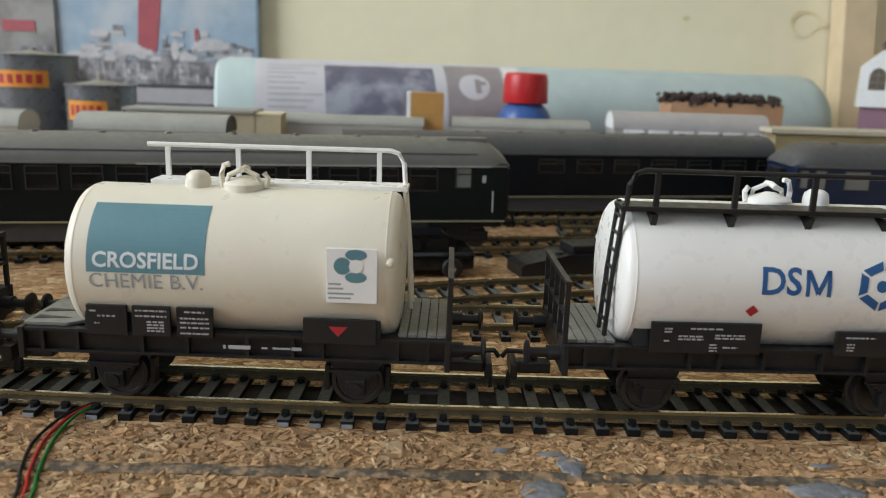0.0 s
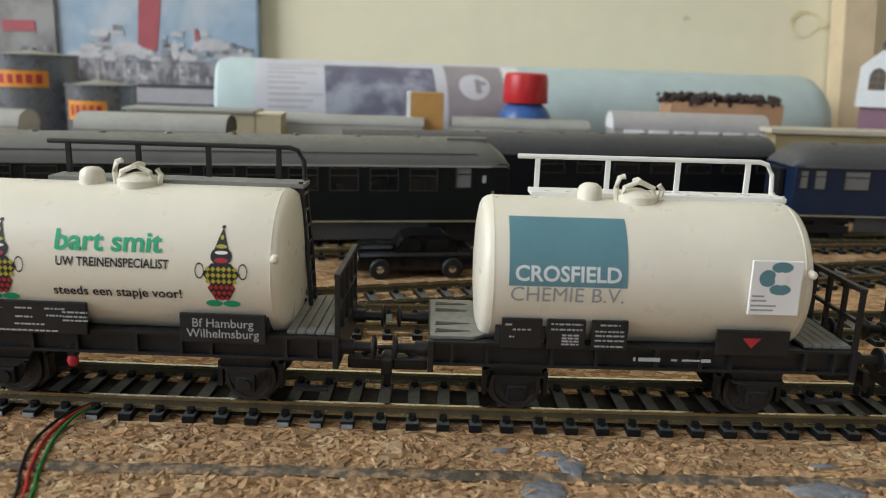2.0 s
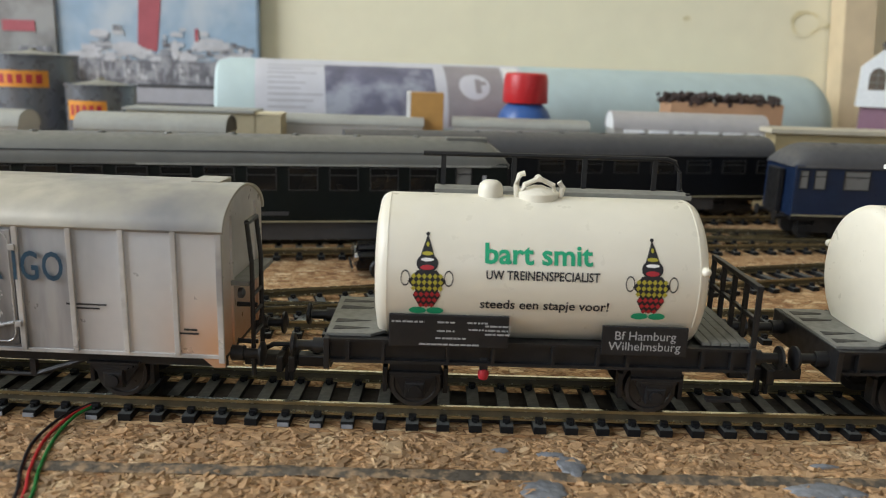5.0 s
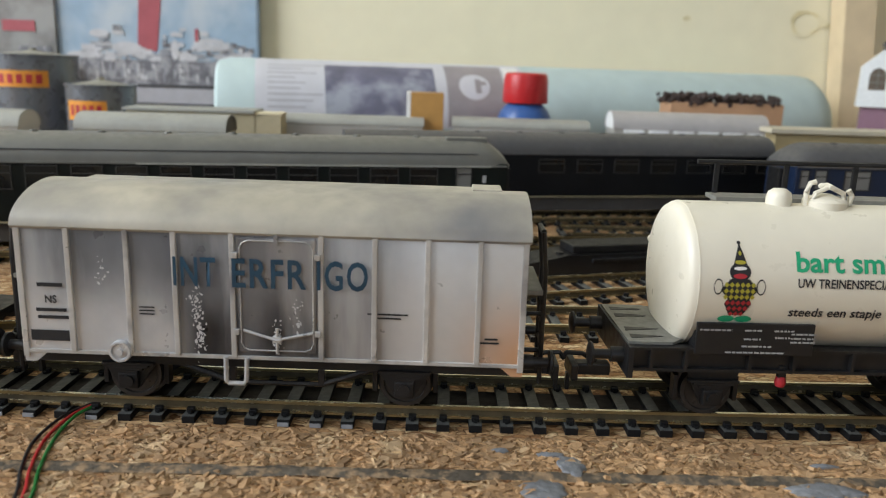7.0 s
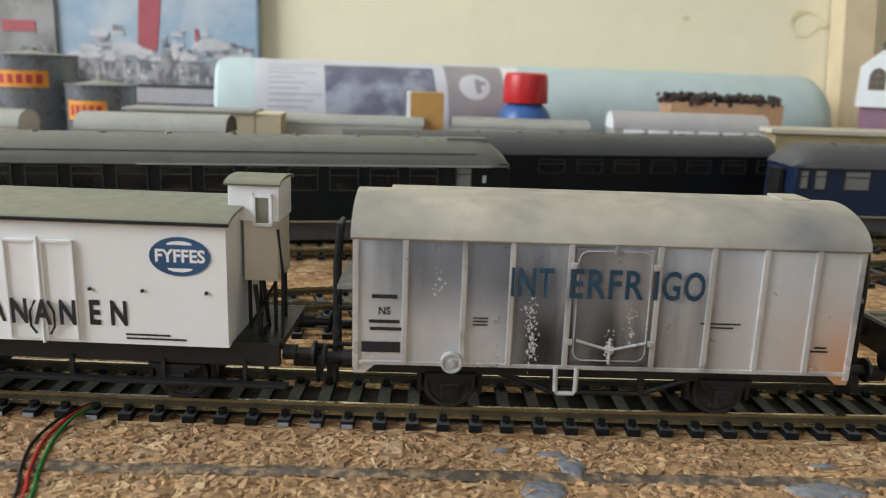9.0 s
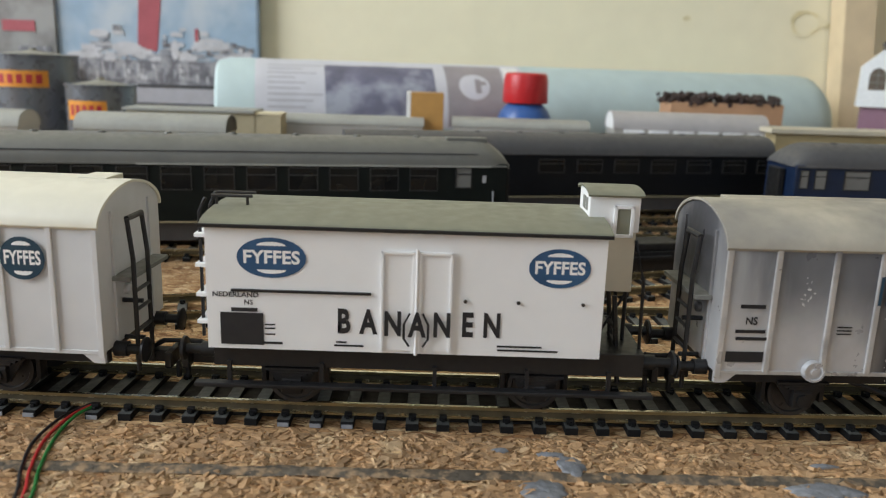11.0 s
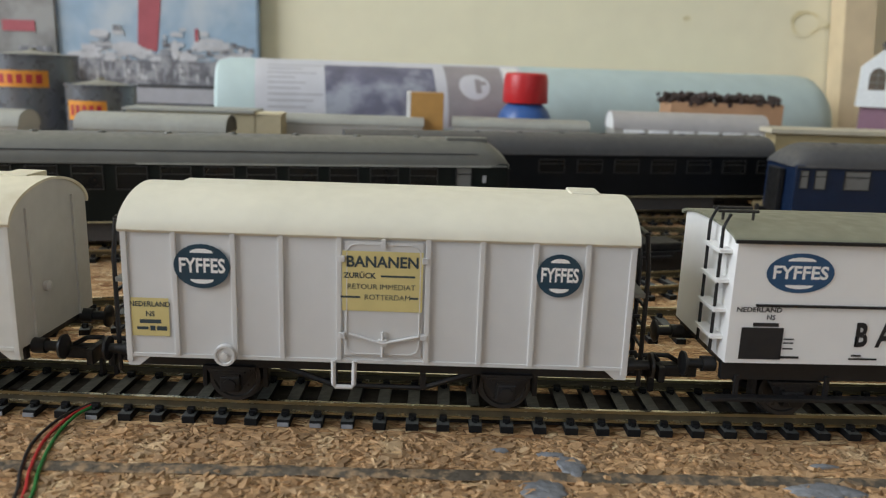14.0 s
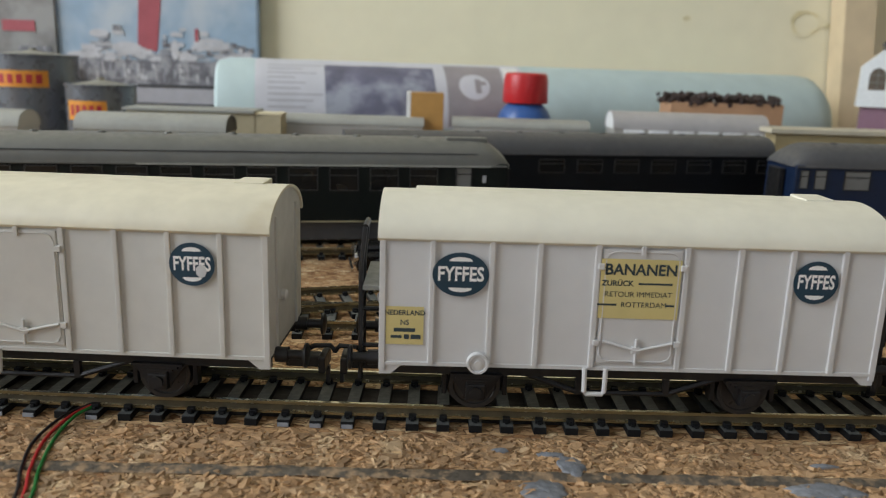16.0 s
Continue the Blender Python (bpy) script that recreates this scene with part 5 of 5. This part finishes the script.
# wooden block
wb = thing("wooden_block", "orange-brown wooden block with pale painted side", "block", "", spot(-10.2, 298.5, BOARD, 1.31, 0.796))
part("block", box(-10.5, 13, -10, 10, 0, 73, 0.4), mat("orange_brown_wood", (0.50, 0.27, 0.075), 0.5, 0, 0.15, 90), wb)
part("painted_side", box(-13.6, -10.5, -10, 10, 0, 73.2, 0.3), PAPER, wb)

# bottle with red cap
RED_CAP = mat("red_cap_plastic", (0.50, 0.018, 0.022), 0.35, 0, 0.04, 200)
BLUE_PL = mat("blue_bottle_plastic", (0.035, 0.10, 0.30), 0.35, 0, 0.05, 200)
bt = thing("glue_bottle", "blue bottle with a red screw cap", "bottle", "", spot(48.9, 313.7, BOARD, 1.37, 0.790))
part("bottle", lathe([(0, 0), (20, 0), (21, 1), (21, 50), (20.4, 56), (17.5, 62), (13.5, 66.5), (12, 67.5)], 40), BLUE_PL, bt, smooth=True)
part("band", lathe([(21.1, 50), (21.6, 51), (21.6, 54.5), (20.9, 55.5)], 40), RED_CAP, bt, smooth=True)
part("cap", lathe([(12, 67.3), (16.6, 67.5), (17, 68.5), (16.6, 84), (15.8, 88.2), (14, 89.6), (0, 89.8)], 40), RED_CAP, bt, "red ribbed screw cap", smooth=True)

# drums with orange labels
DRUM = mat("grey_drum_metal", (0.17, 0.18, 0.20), 0.3, 0.5, 0.1, 150, 0, (0.12, 0.09, 0.08), 30, (0.6, 0.75))
ORANGE = mat("orange_label", (0.75, 0.30, 0.03), 0.5)
for x, y, size, r, h, lz, lh, ang in ((-203.8, 313.0, 0.772, 25.5, 73, 54, 14.5, -6), (-254.8, 336.4, 0.753, 34, 96, 77, 13, 8)):
    dr = thing("oil_drum", "grey metal oil drum with an orange label and red print", "drum", "oil drums", spot(x, y, BOARD, 0, size))
    part("shell", lathe([(0, 0), (r, 0), (r, h - 2), (r + 0.8, h - 1.6), (r + 0.8, h), (r - 1, h), (r - 1.6, h - 1)], 48), DRUM, dr, smooth=True)
    part("lid", lathe([(r - 1.4, h - 1), (r * 0.5, h + 1.2), (3, h + 3), (3, h + 5), (0, h + 5)], 40), mat("dull_drum_lid", (0.30, 0.29, 0.24), 0.6, 0.2, 0.15, 150), dr, smooth=True)
    bm = patch(r * 1.25, lh, 14, 1)
    for v in bm.verts:
        q = radians(-90 + ang) + v.co.x / r
        v.co = Vector(((r + 0.2) * math.cos(q), (r + 0.2) * math.sin(q), lz + v.co.y))
    lb = part("label", bm, ORANGE, dr, "orange label with red bars")
    for k in range(5):
        bm = patch(r * 0.13, lh * 0.55, 2, 1, None, (k - 2) * r * 0.21, 0)
        for v in bm.verts:
            q = radians(-90 + ang) + v.co.x / r
            v.co = Vector(((r + 0.4) * math.cos(q), (r + 0.4) * math.sin(q), lz + v.co.y))
        part("print_bar", bm, RED_PRINT, lb)

# box with a heap of coal
cb = thing("coal_box", "wooden box heaped with dark brown coal", "coal box", "", spot(170.0, 326.2, 0, 1.41, 0.791))
part("tray", box(-43, 44, -14, 14, 52, 67.5, 0.4), mat("pale_brown_wood", (0.52, 0.30, 0.17), 0.6, 0, 0.12, 120), cb)
part("stand", box(-30, 30, -10, 10, BOARD, 52), BLACKDULL, cb)
random.seed(11)
bm = bmesh.new()
for k in range(260):
    m = Matrix.Translation((random.uniform(-47, 43.5), random.uniform(-15, 13), 66 + random.uniform(0, 7.5))) @ Euler((random.random() * 6, random.random() * 6, 0)).to_matrix().to_4x4()
    bmesh.ops.create_icosphere(bm, subdivisions=1, radius=random.uniform(1.5, 2.6), matrix=m)
for v in bm.verts:
    v.co += Vector((random.uniform(-0.4, 0.4), random.uniform(-0.4, 0.4), random.uniform(-0.4, 0.4)))
tagged(part("coal", bm, mat("brown_coal", (0.055, 0.032, 0.026), 0.6, 0, 0.3, 500, island=0.6), cb), "", "", "", "stuff")

# toy tower
TW = mat("white_tower_plastic", (0.80, 0.82, 0.82), 0.4)
tw = thing("toy_tower", "white toy tower with mauve base and dark roof", "toy tower", "", spot(264.3, 320.3, BOARD, -25.16, 0.802))
part("base", box(-12.5, 12.5, -12, 12, 0, 71.5, 0.4), mat("mauve_plastic", (0.27, 0.15, 0.20), 0.5, 0, 0.06, 150), tw)
part("upper_storey", prism([(-16, 71.5), (16, 71.5), (15.5, 101), (1, 114), (-1, 114), (-15.5, 101)], -15, 15), TW, tw)
part("roof", prism([(-2, 113.2), (17.5, 99.5), (18, 101.5), (14, 118), (-3, 118.5)], -16, 16), mat("dark_tower_roof", (0.06, 0.055, 0.06), 0.5), tw)
win = part("window", prism([(-10, 84), (1, 84), (1, 95), (-1, 98.5), (-4.5, 100), (-8, 98.5), (-10, 95)], -15.3, -14.9), mat("tower_window_brown", (0.13, 0.10, 0.075), 0.5), tw)
for a, b, c, d in ((-4.8, -4.2, 84, 100), (-10, 1, 89, 89.7), (-10, 1, 94.5, 95.2)):
    part("glazing_bar", box(a, b, -15.8, -15.2, c, d), GREYPLATE, win)

# wooden upright and picture at the wall
tagged(part("wooden_post", prism([(307.4, BOARD), (330.6, BOARD), (311.6, 231.6), (288.3, 231.6)], 446.0, 469.0), mat("pale_planed_wood", (0.72, 0.58, 0.38), 0.6, 0, 0.06, 60)), "pale planed wooden upright leaning against the wall", "post")
PIC_SKY = mat("pale_blue_picture_sky", (0.33, 0.45, 0.57), 0.4, 0, 0.06, 60, 0, (0.50, 0.56, 0.61), 14, (0.45, 0.62))
pc = thing("ship_picture", "framed picture of a harbour with a red-funnelled ship", "picture", "", spot(-219.2, 457.1, 0, 2.02, 0.676))
part("board", box(-112, 110, 0, 8, 40, 300, 0.5), PIC_SKY, pc)
part("frame_edge", box(110, 113, -1, 9, 40, 300, 0.3), mat("grey_blue_frame", (0.20, 0.26, 0.32), 0.5), pc)
RED_PIC, WHITE_PIC, GREY_PIC = mat("faded_red_picture", (0.42, 0.10, 0.12), 0.5), mat("white_picture", (0.58, 0.58, 0.60), 0.5, 0, 0.15, 80), mat("grey_picture", (0.19, 0.19, 0.21), 0.5, 0, 0.3, 160, 0, (0.36, 0.36, 0.38), 90, (0.48, 0.58))
part("funnel", prism([(-24, 110), (-2, 110), (7, 190), (-19, 190)], -0.6, -0.2), RED_PIC, pc)
random.seed(3)
SHADE_PIC = mat("shaded_white_picture", (0.34, 0.35, 0.38), 0.5, 0, 0.15, 80)
for k in range(150):
    x = random.uniform(-88, 104)
    z = 100 + abs(random.gauss(0, 1)) * (15 if -75 < x < -30 or 0 < x < 30 or 45 < x < 80 else 7)
    m = random.choice((WHITE_PIC, WHITE_PIC, SHADE_PIC, GREY_PIC))
    part("ship_detail", onto_side(patch(random.uniform(2, 16), random.uniform(1.5, 7), 1, 1), x, min(z, 146), -0.7 - 0.004 * k), m, pc)
for x, z, a, b in ((-66, 128, 22, 9), (-36, 113, 34, 13), (18, 112, 9, 22), (58, 116, 44, 8), (58, 123, 30, 6), (90, 104, 40, 10), (-84, 104, 40, 8)):
    part("superstructure", onto_side(oval(a, b, 24), x, z, -1.32 - z * 0.0005), WHITE_PIC, pc)
part("red_flag", prism([(41, 122), (45, 122), (45, 136), (41, 136)], -1.7, -1.45), RED_PIC, pc)
part("quay", box(-112, 110, -0.9, -0.2, 72, 100), GREY_PIC, pc)
for k in range(70):
    x = random.uniform(-100, 104)
    part("quay_detail", onto_side(patch(random.uniform(1, 4), random.uniform(4, 16), 1, 1), x, 86 + random.uniform(-6, 6), -1.0 - 0.004 * k), random.choice((WHITE_PIC, GREY_PIC, SHADE_PIC)), pc)
part("lower_band", box(-112, 110, -1.2, -0.2, 52, 70), mat("pale_grey_picture_band", (0.42, 0.42, 0.45), 0.5), pc)
part("lower_edge", box(-112, 110, -1.6, -0.2, 69.5, 73), GREYSKIRT, pc)
part("lower_edge", box(-112, 110, -1.6, -0.2, 46, 52), GREYSKIRT, pc)
p2 = thing("notice_board", "grey-brown board with faded clippings", "board", "", spot(-343.5, 449.7, 0, 2.00, 0.672))
part("board", box(-70, 72, 0, 8, 40, 300, 0.5), mat("grey_brown_board", (0.20, 0.19, 0.18), 0.6, 0, 0.25, 40, 0, (0.32, 0.32, 0.31), 18, (0.45, 0.6)), p2)
part("clipping", box(30, 66, -0.8, -0.1, 96, 112), GREY_PIC, p2)
part("clipping", box(14, 50, -0.8, -0.1, 128, 140), RED_PIC, p2)
part("shelf_moss", box(-70, 80, -26, -2, 88, 100, 2), mat("dusty_olive_moss", (0.20, 0.19, 0.13), 0.9, 0, 0.3, 200), p2)
STAIN = mat("rusty_wall_stain", (0.74, 0.64, 0.36), 0.7, 0, 0.2, 60, 0, (0.80, 0.73, 0.52), 60.0, (0.45, 0.6))
bm = bmesh.new()
for k in range(40):
    t0, t1 = 2 * math.pi * k / 40, 2 * math.pi * (k + 1) / 40
    wv = 3.4 + 1.6 * math.sin(3 * t0 + 1)
    bm.faces.new([bm.verts.new((280.1 + r_ * math.cos(t) * 0.86, 470.4, 109.9 + r_ * math.sin(t) * 0.69)) for t, r_ in ((t0, 11), (t1, 11), (t1, 11 + wv), (t0, 11 + wv))])
tagged(part("wall_stain", bm, STAIN), "ring-shaped ochre stain on the cream wall", "stain", "", "structure")
bm = onto_side(oval(20, 4, 14), 298.9, 108.6, 470.3, -0.1)
tagged(part("wall_stain", bm, STAIN), "ochre streak on the cream wall", "stain", "", "structure")
bm = onto_side(oval(6, 4, 12), 187.1, 110.8, 470.3)
tagged(part("wall_stain", bm, STAIN), "small ochre spot on the cream wall", "stain", "", "structure")

# black car and point motor on the board
car = thing("model_car", "black vintage model car parked between the tracks", "model car", "", spot(-9.1, 112.8, BOARD, 10.59, 0.917))
CARB = mat("gloss_black_car", (0.006, 0.006, 0.007), 0.18, 0, 0.2, 300)
CHROME = mat("chrome", (0.6, 0.6, 0.6), 0.15, 1.0)
part("body", box(-23, 23, -8.5, 8.5, 3, 10.5, 1.6), CARB, car)
part("cabin", prism([(-9, 10), (17, 10), (14.5, 15.4), (11, 17), (-2, 17), (-5, 15.4)], -7.2, 7.2), CARB, car)
for x0, x1 in ((-6.5, 2), (3.5, 13)):
    part("side_window", prism([(x0, 11.2), (x1, 11.2), (x1 - 0.8, 15.2), (x0 + 1.6, 15.2)], -7.45, -7.15), PANE, car)
part("bonnet", box(-22, -8, -5.2, 5.2, 9.5, 12.6, 1.4), CARB, car)
part("grille", box(-23.6, -22.4, -3.6, 3.6, 4, 12.2, 0.4), CHROME, car)
part("bumper", box(-25, -24, -8.6, 8.6, 3.4, 4.8, 0.3), CHROME, car)
for y in (-6.6, 6.6):
    part("headlight", lathe([(0, -1.2), (1.7, -1), (1.9, 0), (1.6, 1.2), (0, 1.4)], 16, "X", offset=(-22.6, y, 8.4)), CHROME, car, smooth=True)
for x in (-14, 14):
    for y in (-8.2, 8.2):
        wl = part("wheel", lathe([(0, -1.4), (3.4, -1.4), (4, -0.9), (4, 0.9), (3.4, 1.4), (0, 1.4)], 20, "Y", offset=(x, y, 4.0)), BLACKDULL, car)
        part("hub", lathe([(0, -1.9), (1.5, -1.6), (1.6, 1.6), (0, 1.9)], 14, "Y", offset=(x, y, 4.0)), CHROME, wl)
pm = thing("point_motor", "black plastic point motor beside the siding", "point motor", "", spot(59.6, 125.9, BOARD, 16.12, 0.914))
part("housing", prism([(-36, 0), (36, 0), (36, 8.5), (-16, 8.5), (-34, 5.6), (-36, 4.5)], -8, 8), BLACK, pm)
part("cover", box(-14, 36, -6.5, 6.5, 8.5, 12, 0.8), BLACK, pm)
part("contact_clip", box(-6, 30, -9.5, -8.0, 5.5, 7.0, 0.3), BLACK, pm)
part("fixing_screw", lathe([(1.6, 8.4), (1.6, 9.2), (0, 9.4)], 14, offset=(-18, -3, 0)), STEEL, pm)



# 9. front of the board: joint, wires, spilled paint, tie tags
JOINT = mat("grey_joint_strip", (0.13, 0.11, 0.085), 0.95, 0, 0.5, 700, 1.0, (0.33, 0.23, 0.14), 420.0, (0.48, 0.66), spec=0.1)
bm = bmesh.new()
random.seed(21)
xs = [-400 + 4 * i for i in range(201)]
rows_ = []
for x in xs:
    c = -30.90 + (x + 80) * 0.0151
    n1, n2 = noise.noise((x * 0.11, 0, 0)), noise.noise((x * 0.13, 7, 0))
    rows_.append([bm.verts.new((x, c - 1.9 - 0.9 * n1, BOARD + 0.03)), bm.verts.new((x, c - 0.6, BOARD + 0.32 + 0.15 * n1)), bm.verts.new((x, c + 0.7, BOARD + 0.36 + 0.15 * n2)), bm.verts.new((x, c + 1.8 + 0.9 * n2, BOARD + 0.03))])
for a, b in zip(rows_, rows_[1:]):
    for i in range(3):
        bm.faces.new((a[i], a[i + 1], b[i + 1], b[i]))
tagged(part("joint_strip", bm, JOINT, smooth=True), "grey glued joint along the tan chip board", "joint strip", "", "structure")


def smooth_path(pts, n=10):
    """Catmull-Rom through points."""
    out = []
    p = [Vector(q) for q in pts]
    p = [2 * p[0] - p[1]] + p + [2 * p[-1] - p[-2]]
    for i in range(1, len(p) - 2):
        for k in range(n):
            t = k / n
            out.append(0.5 * (2 * p[i] + (p[i + 1] - p[i - 1]) * t + (2 * p[i - 1] - 5 * p[i] + 4 * p[i + 1] - p[i + 2]) * t * t + (3 * p[i] - p[i - 1] - 3 * p[i + 1] + p[i + 2]) * t ** 3))
    return out + [p[-2]]


for label, colour, pts in (("black insulated wire soldered to the rail", (0.012, 0.012, 0.013), ((-71.9, -8.0), (-75.6, -13.7), (-77.1, -22.4), (-74.0, -33.1), (-70.2, -42.4), (-65.2, -63.3))),
                           ("red insulated wire soldered to the rail", (0.42, 0.02, 0.02), ((-71.3, -8.2), (-74.2, -13.5), (-75.3, -21.9), (-72.4, -33.0), (-68.9, -42.3), (-63.6, -63.4))),
                           ("green insulated wire soldered to the rail", (0.015, 0.16, 0.03), ((-70.7, -8.5), (-73.2, -13.0), (-73.8, -20.8), (-70.8, -32.9), (-67.5, -42.3), (-62.0, -63.4)))):
    path = smooth_path([(x, y, BOARD + (2.0 if y > -9 else 1.5 if y > -13.8 else 0.45)) for x, y in pts])
    tagged(part("wire", tube(path, 0.34, 10), mat("wire_" + label.split()[0], colour, 0.4, 0, 0.1, 400), smooth=True), label, "wire", "feed wires")


def splash(outline, label):
    """A thin lump of dried grey paint."""
    bm = bmesh.new()
    n = 30
    cx, cy, w_, h_ = outline
    rings = []
    for k, (f, z) in enumerate(((1.0, 0.02), (0.88, 0.5), (0.5, 0.75))):
        ring = []
        for i in range(n):
            a = 2 * math.pi * i / n
            q = 1 + 0.35 * noise.noise((cx + 2.1 * math.cos(a), cy + 2.1 * math.sin(a), 0.3)) + 0.2 * noise.noise((cx * 3 + 5 * math.cos(a), 5 * math.sin(a), 3))
            ring.append(bm.verts.new((cx + w_ / 2 * f * q * math.cos(a), cy + h_ / 2 * f * q * math.sin(a), BOARD + z + 0.12 * noise.noise((i, k, cx)))))
        rings.append(ring)
    for a, b in zip(rings, rings[1:]):
        for i in range(n):
            bm.faces.new((a[i], a[(i + 1) % n], b[(i + 1) % n], b[i]))
    bm.faces.new(rings[-1])
    tagged(part("paint_splash", bm, mat("dried_grey_paint", (0.20, 0.21, 0.225), 0.55, 0, 0.4, 600, 1.0), smooth=True), label, "paint splash", "paint splashes", "")


for o in ((26.4, -25.6, 5.2, 8.4), (23.0, -21.7, 6.1, 1.8), (20.2, -34.6, 8.4, 6.2), (72.4, -32.1, 13.1, 4.7), (75.8, -23.1, 6.1, 1.3), (13.3, -20.4, 3.6, 1.5)):
    splash(o, "dried grey paint splash on the chip board")
CHIP = mat("grey_tie_paint", (0.30, 0.31, 0.33), 0.6, 0, 0.2, 600)
for k in (-13, -12, -10, -4, -3, -2):
    m = on_track(-4.47 + k * PITCH)
    ob = part("tie_paint", box(-1.2, 1.1, -12.85, -12.58, BOARD + 0.15, BOARD + 1.0, 0.05), CHIP)
    ob.matrix_basis = m
    tagged(ob, "dab of grey paint on a tie end", "paint dab", "tie paint dabs")

# loose chips on the board in front of the track
random.seed(8)
CHIPS = mat("loose_board_chip", (0.56, 0.34, 0.165), 0.8, 0, 0.35, 900, 0.8, (0.62, 0.45, 0.26), 130.0, (0.54, 0.66), island=0.95)
verts, faces = [], []
for k in range(9800):
    x, y = random.uniform(-105, 105), random.uniform(-52, -14.8)
    c = -30.39 + (x + 80) * 0.0151
    if abs(y - c + 0.5) < 2.3 and random.random() < 0.92:
        continue
    big = 1.0 + 1.1 * random.random() ** 4
    l, w_, h_ = big * random.uniform(0.3, 1.5), big * random.uniform(0.2, 0.75), big * random.uniform(0.05, 0.24)
    m = Matrix.Translation((x, y, BOARD + random.uniform(-0.03, 0.05) - (0.15 if y < -31.8 else 0))) @ Euler((random.gauss(0, 0.26), random.gauss(0, 0.22), random.gauss(0, 0.55))).to_matrix().to_4x4()
    i0 = len(verts)
    n = random.choice((5, 6, 6))
    for z, f in ((-h_, 1.0), (h_, 0.85)):
        for i in range(n):
            a = 2 * math.pi * i / n + 0.3 * math.sin(k + i)
            q = 0.75 + 0.5 * ((k * 7 + i * 13) % 11) / 11
            verts.append(m @ Vector((l * f * q * math.cos(a), w_ * f * q * math.sin(a), z)))
    faces.append([i0 + n + i for i in range(n)])
    for i in range(n):
        faces.append((i0 + i, i0 + (i + 1) % n, i0 + n + (i + 1) % n, i0 + n + i))
me = bpy.data.meshes.new("board_chips")
me.from_pydata([tuple(v * MM) for v in verts], [], faces)
me.materials.append(CHIPS)
tagged(new("board_chips", me), "rough wood chips of the tan board surface", "chips", "", "stuff")


# the train's way along the main track: seconds and mm
TRAVEL = [(0, -127.0), (0.5, -107.9), (1.0, -86.8), (1.5, -64.9), (2.0, -45.4), (2.5, -24.5), (3.0, -10.5), (3.5, -0.4), (4.0, 9.0), (4.2, 13.3), (4.9, 33.0), (5.6, 58.0), (6.3, 77.2), (6.5, 80.6), (7.0, 95.3), (7.5, 103.2), (8.0, 114.5), (8.5, 134.0), (9.0, 160.4), (9.2, 168.4), (9.9, 199.0), (10.6, 221.0), (11.3, 244.0), (11.5, 251.6), (12.0, 268.8), (12.5, 285.8), (13.0, 305.4), (13.5, 322.1), (14.0, 336.7), (14.5, 349.8), (15.0, 367.0), (15.5, 382.2), (16.0, 386.4)]


def slack(s):
    """The couplings draw together a little away from the middle of the bend."""
    u = max(-1.0, min(1.0, s / 88.0))
    return s + 1.3 - (1.4 if u > 0 else 0.1) * u ** 3


# the loose coupling behind the shop wagon opens as the train slows and closes again
OPENED = {4.9: 1.0, 5.6: 2.4, 6.3: 3.4, 6.5: 3.6, 7.0: 3.8, 7.5: 1.0}


def motions():
    for wagon, centre in CENTRES.items():
        ahead = centre >= CENTRES[bart]
        walk(wagon, [(t, on_track(slack(centre + d + (OPENED.get(t, 0.0) if ahead else 0.0)))) for t, d in TRAVEL])


motions()
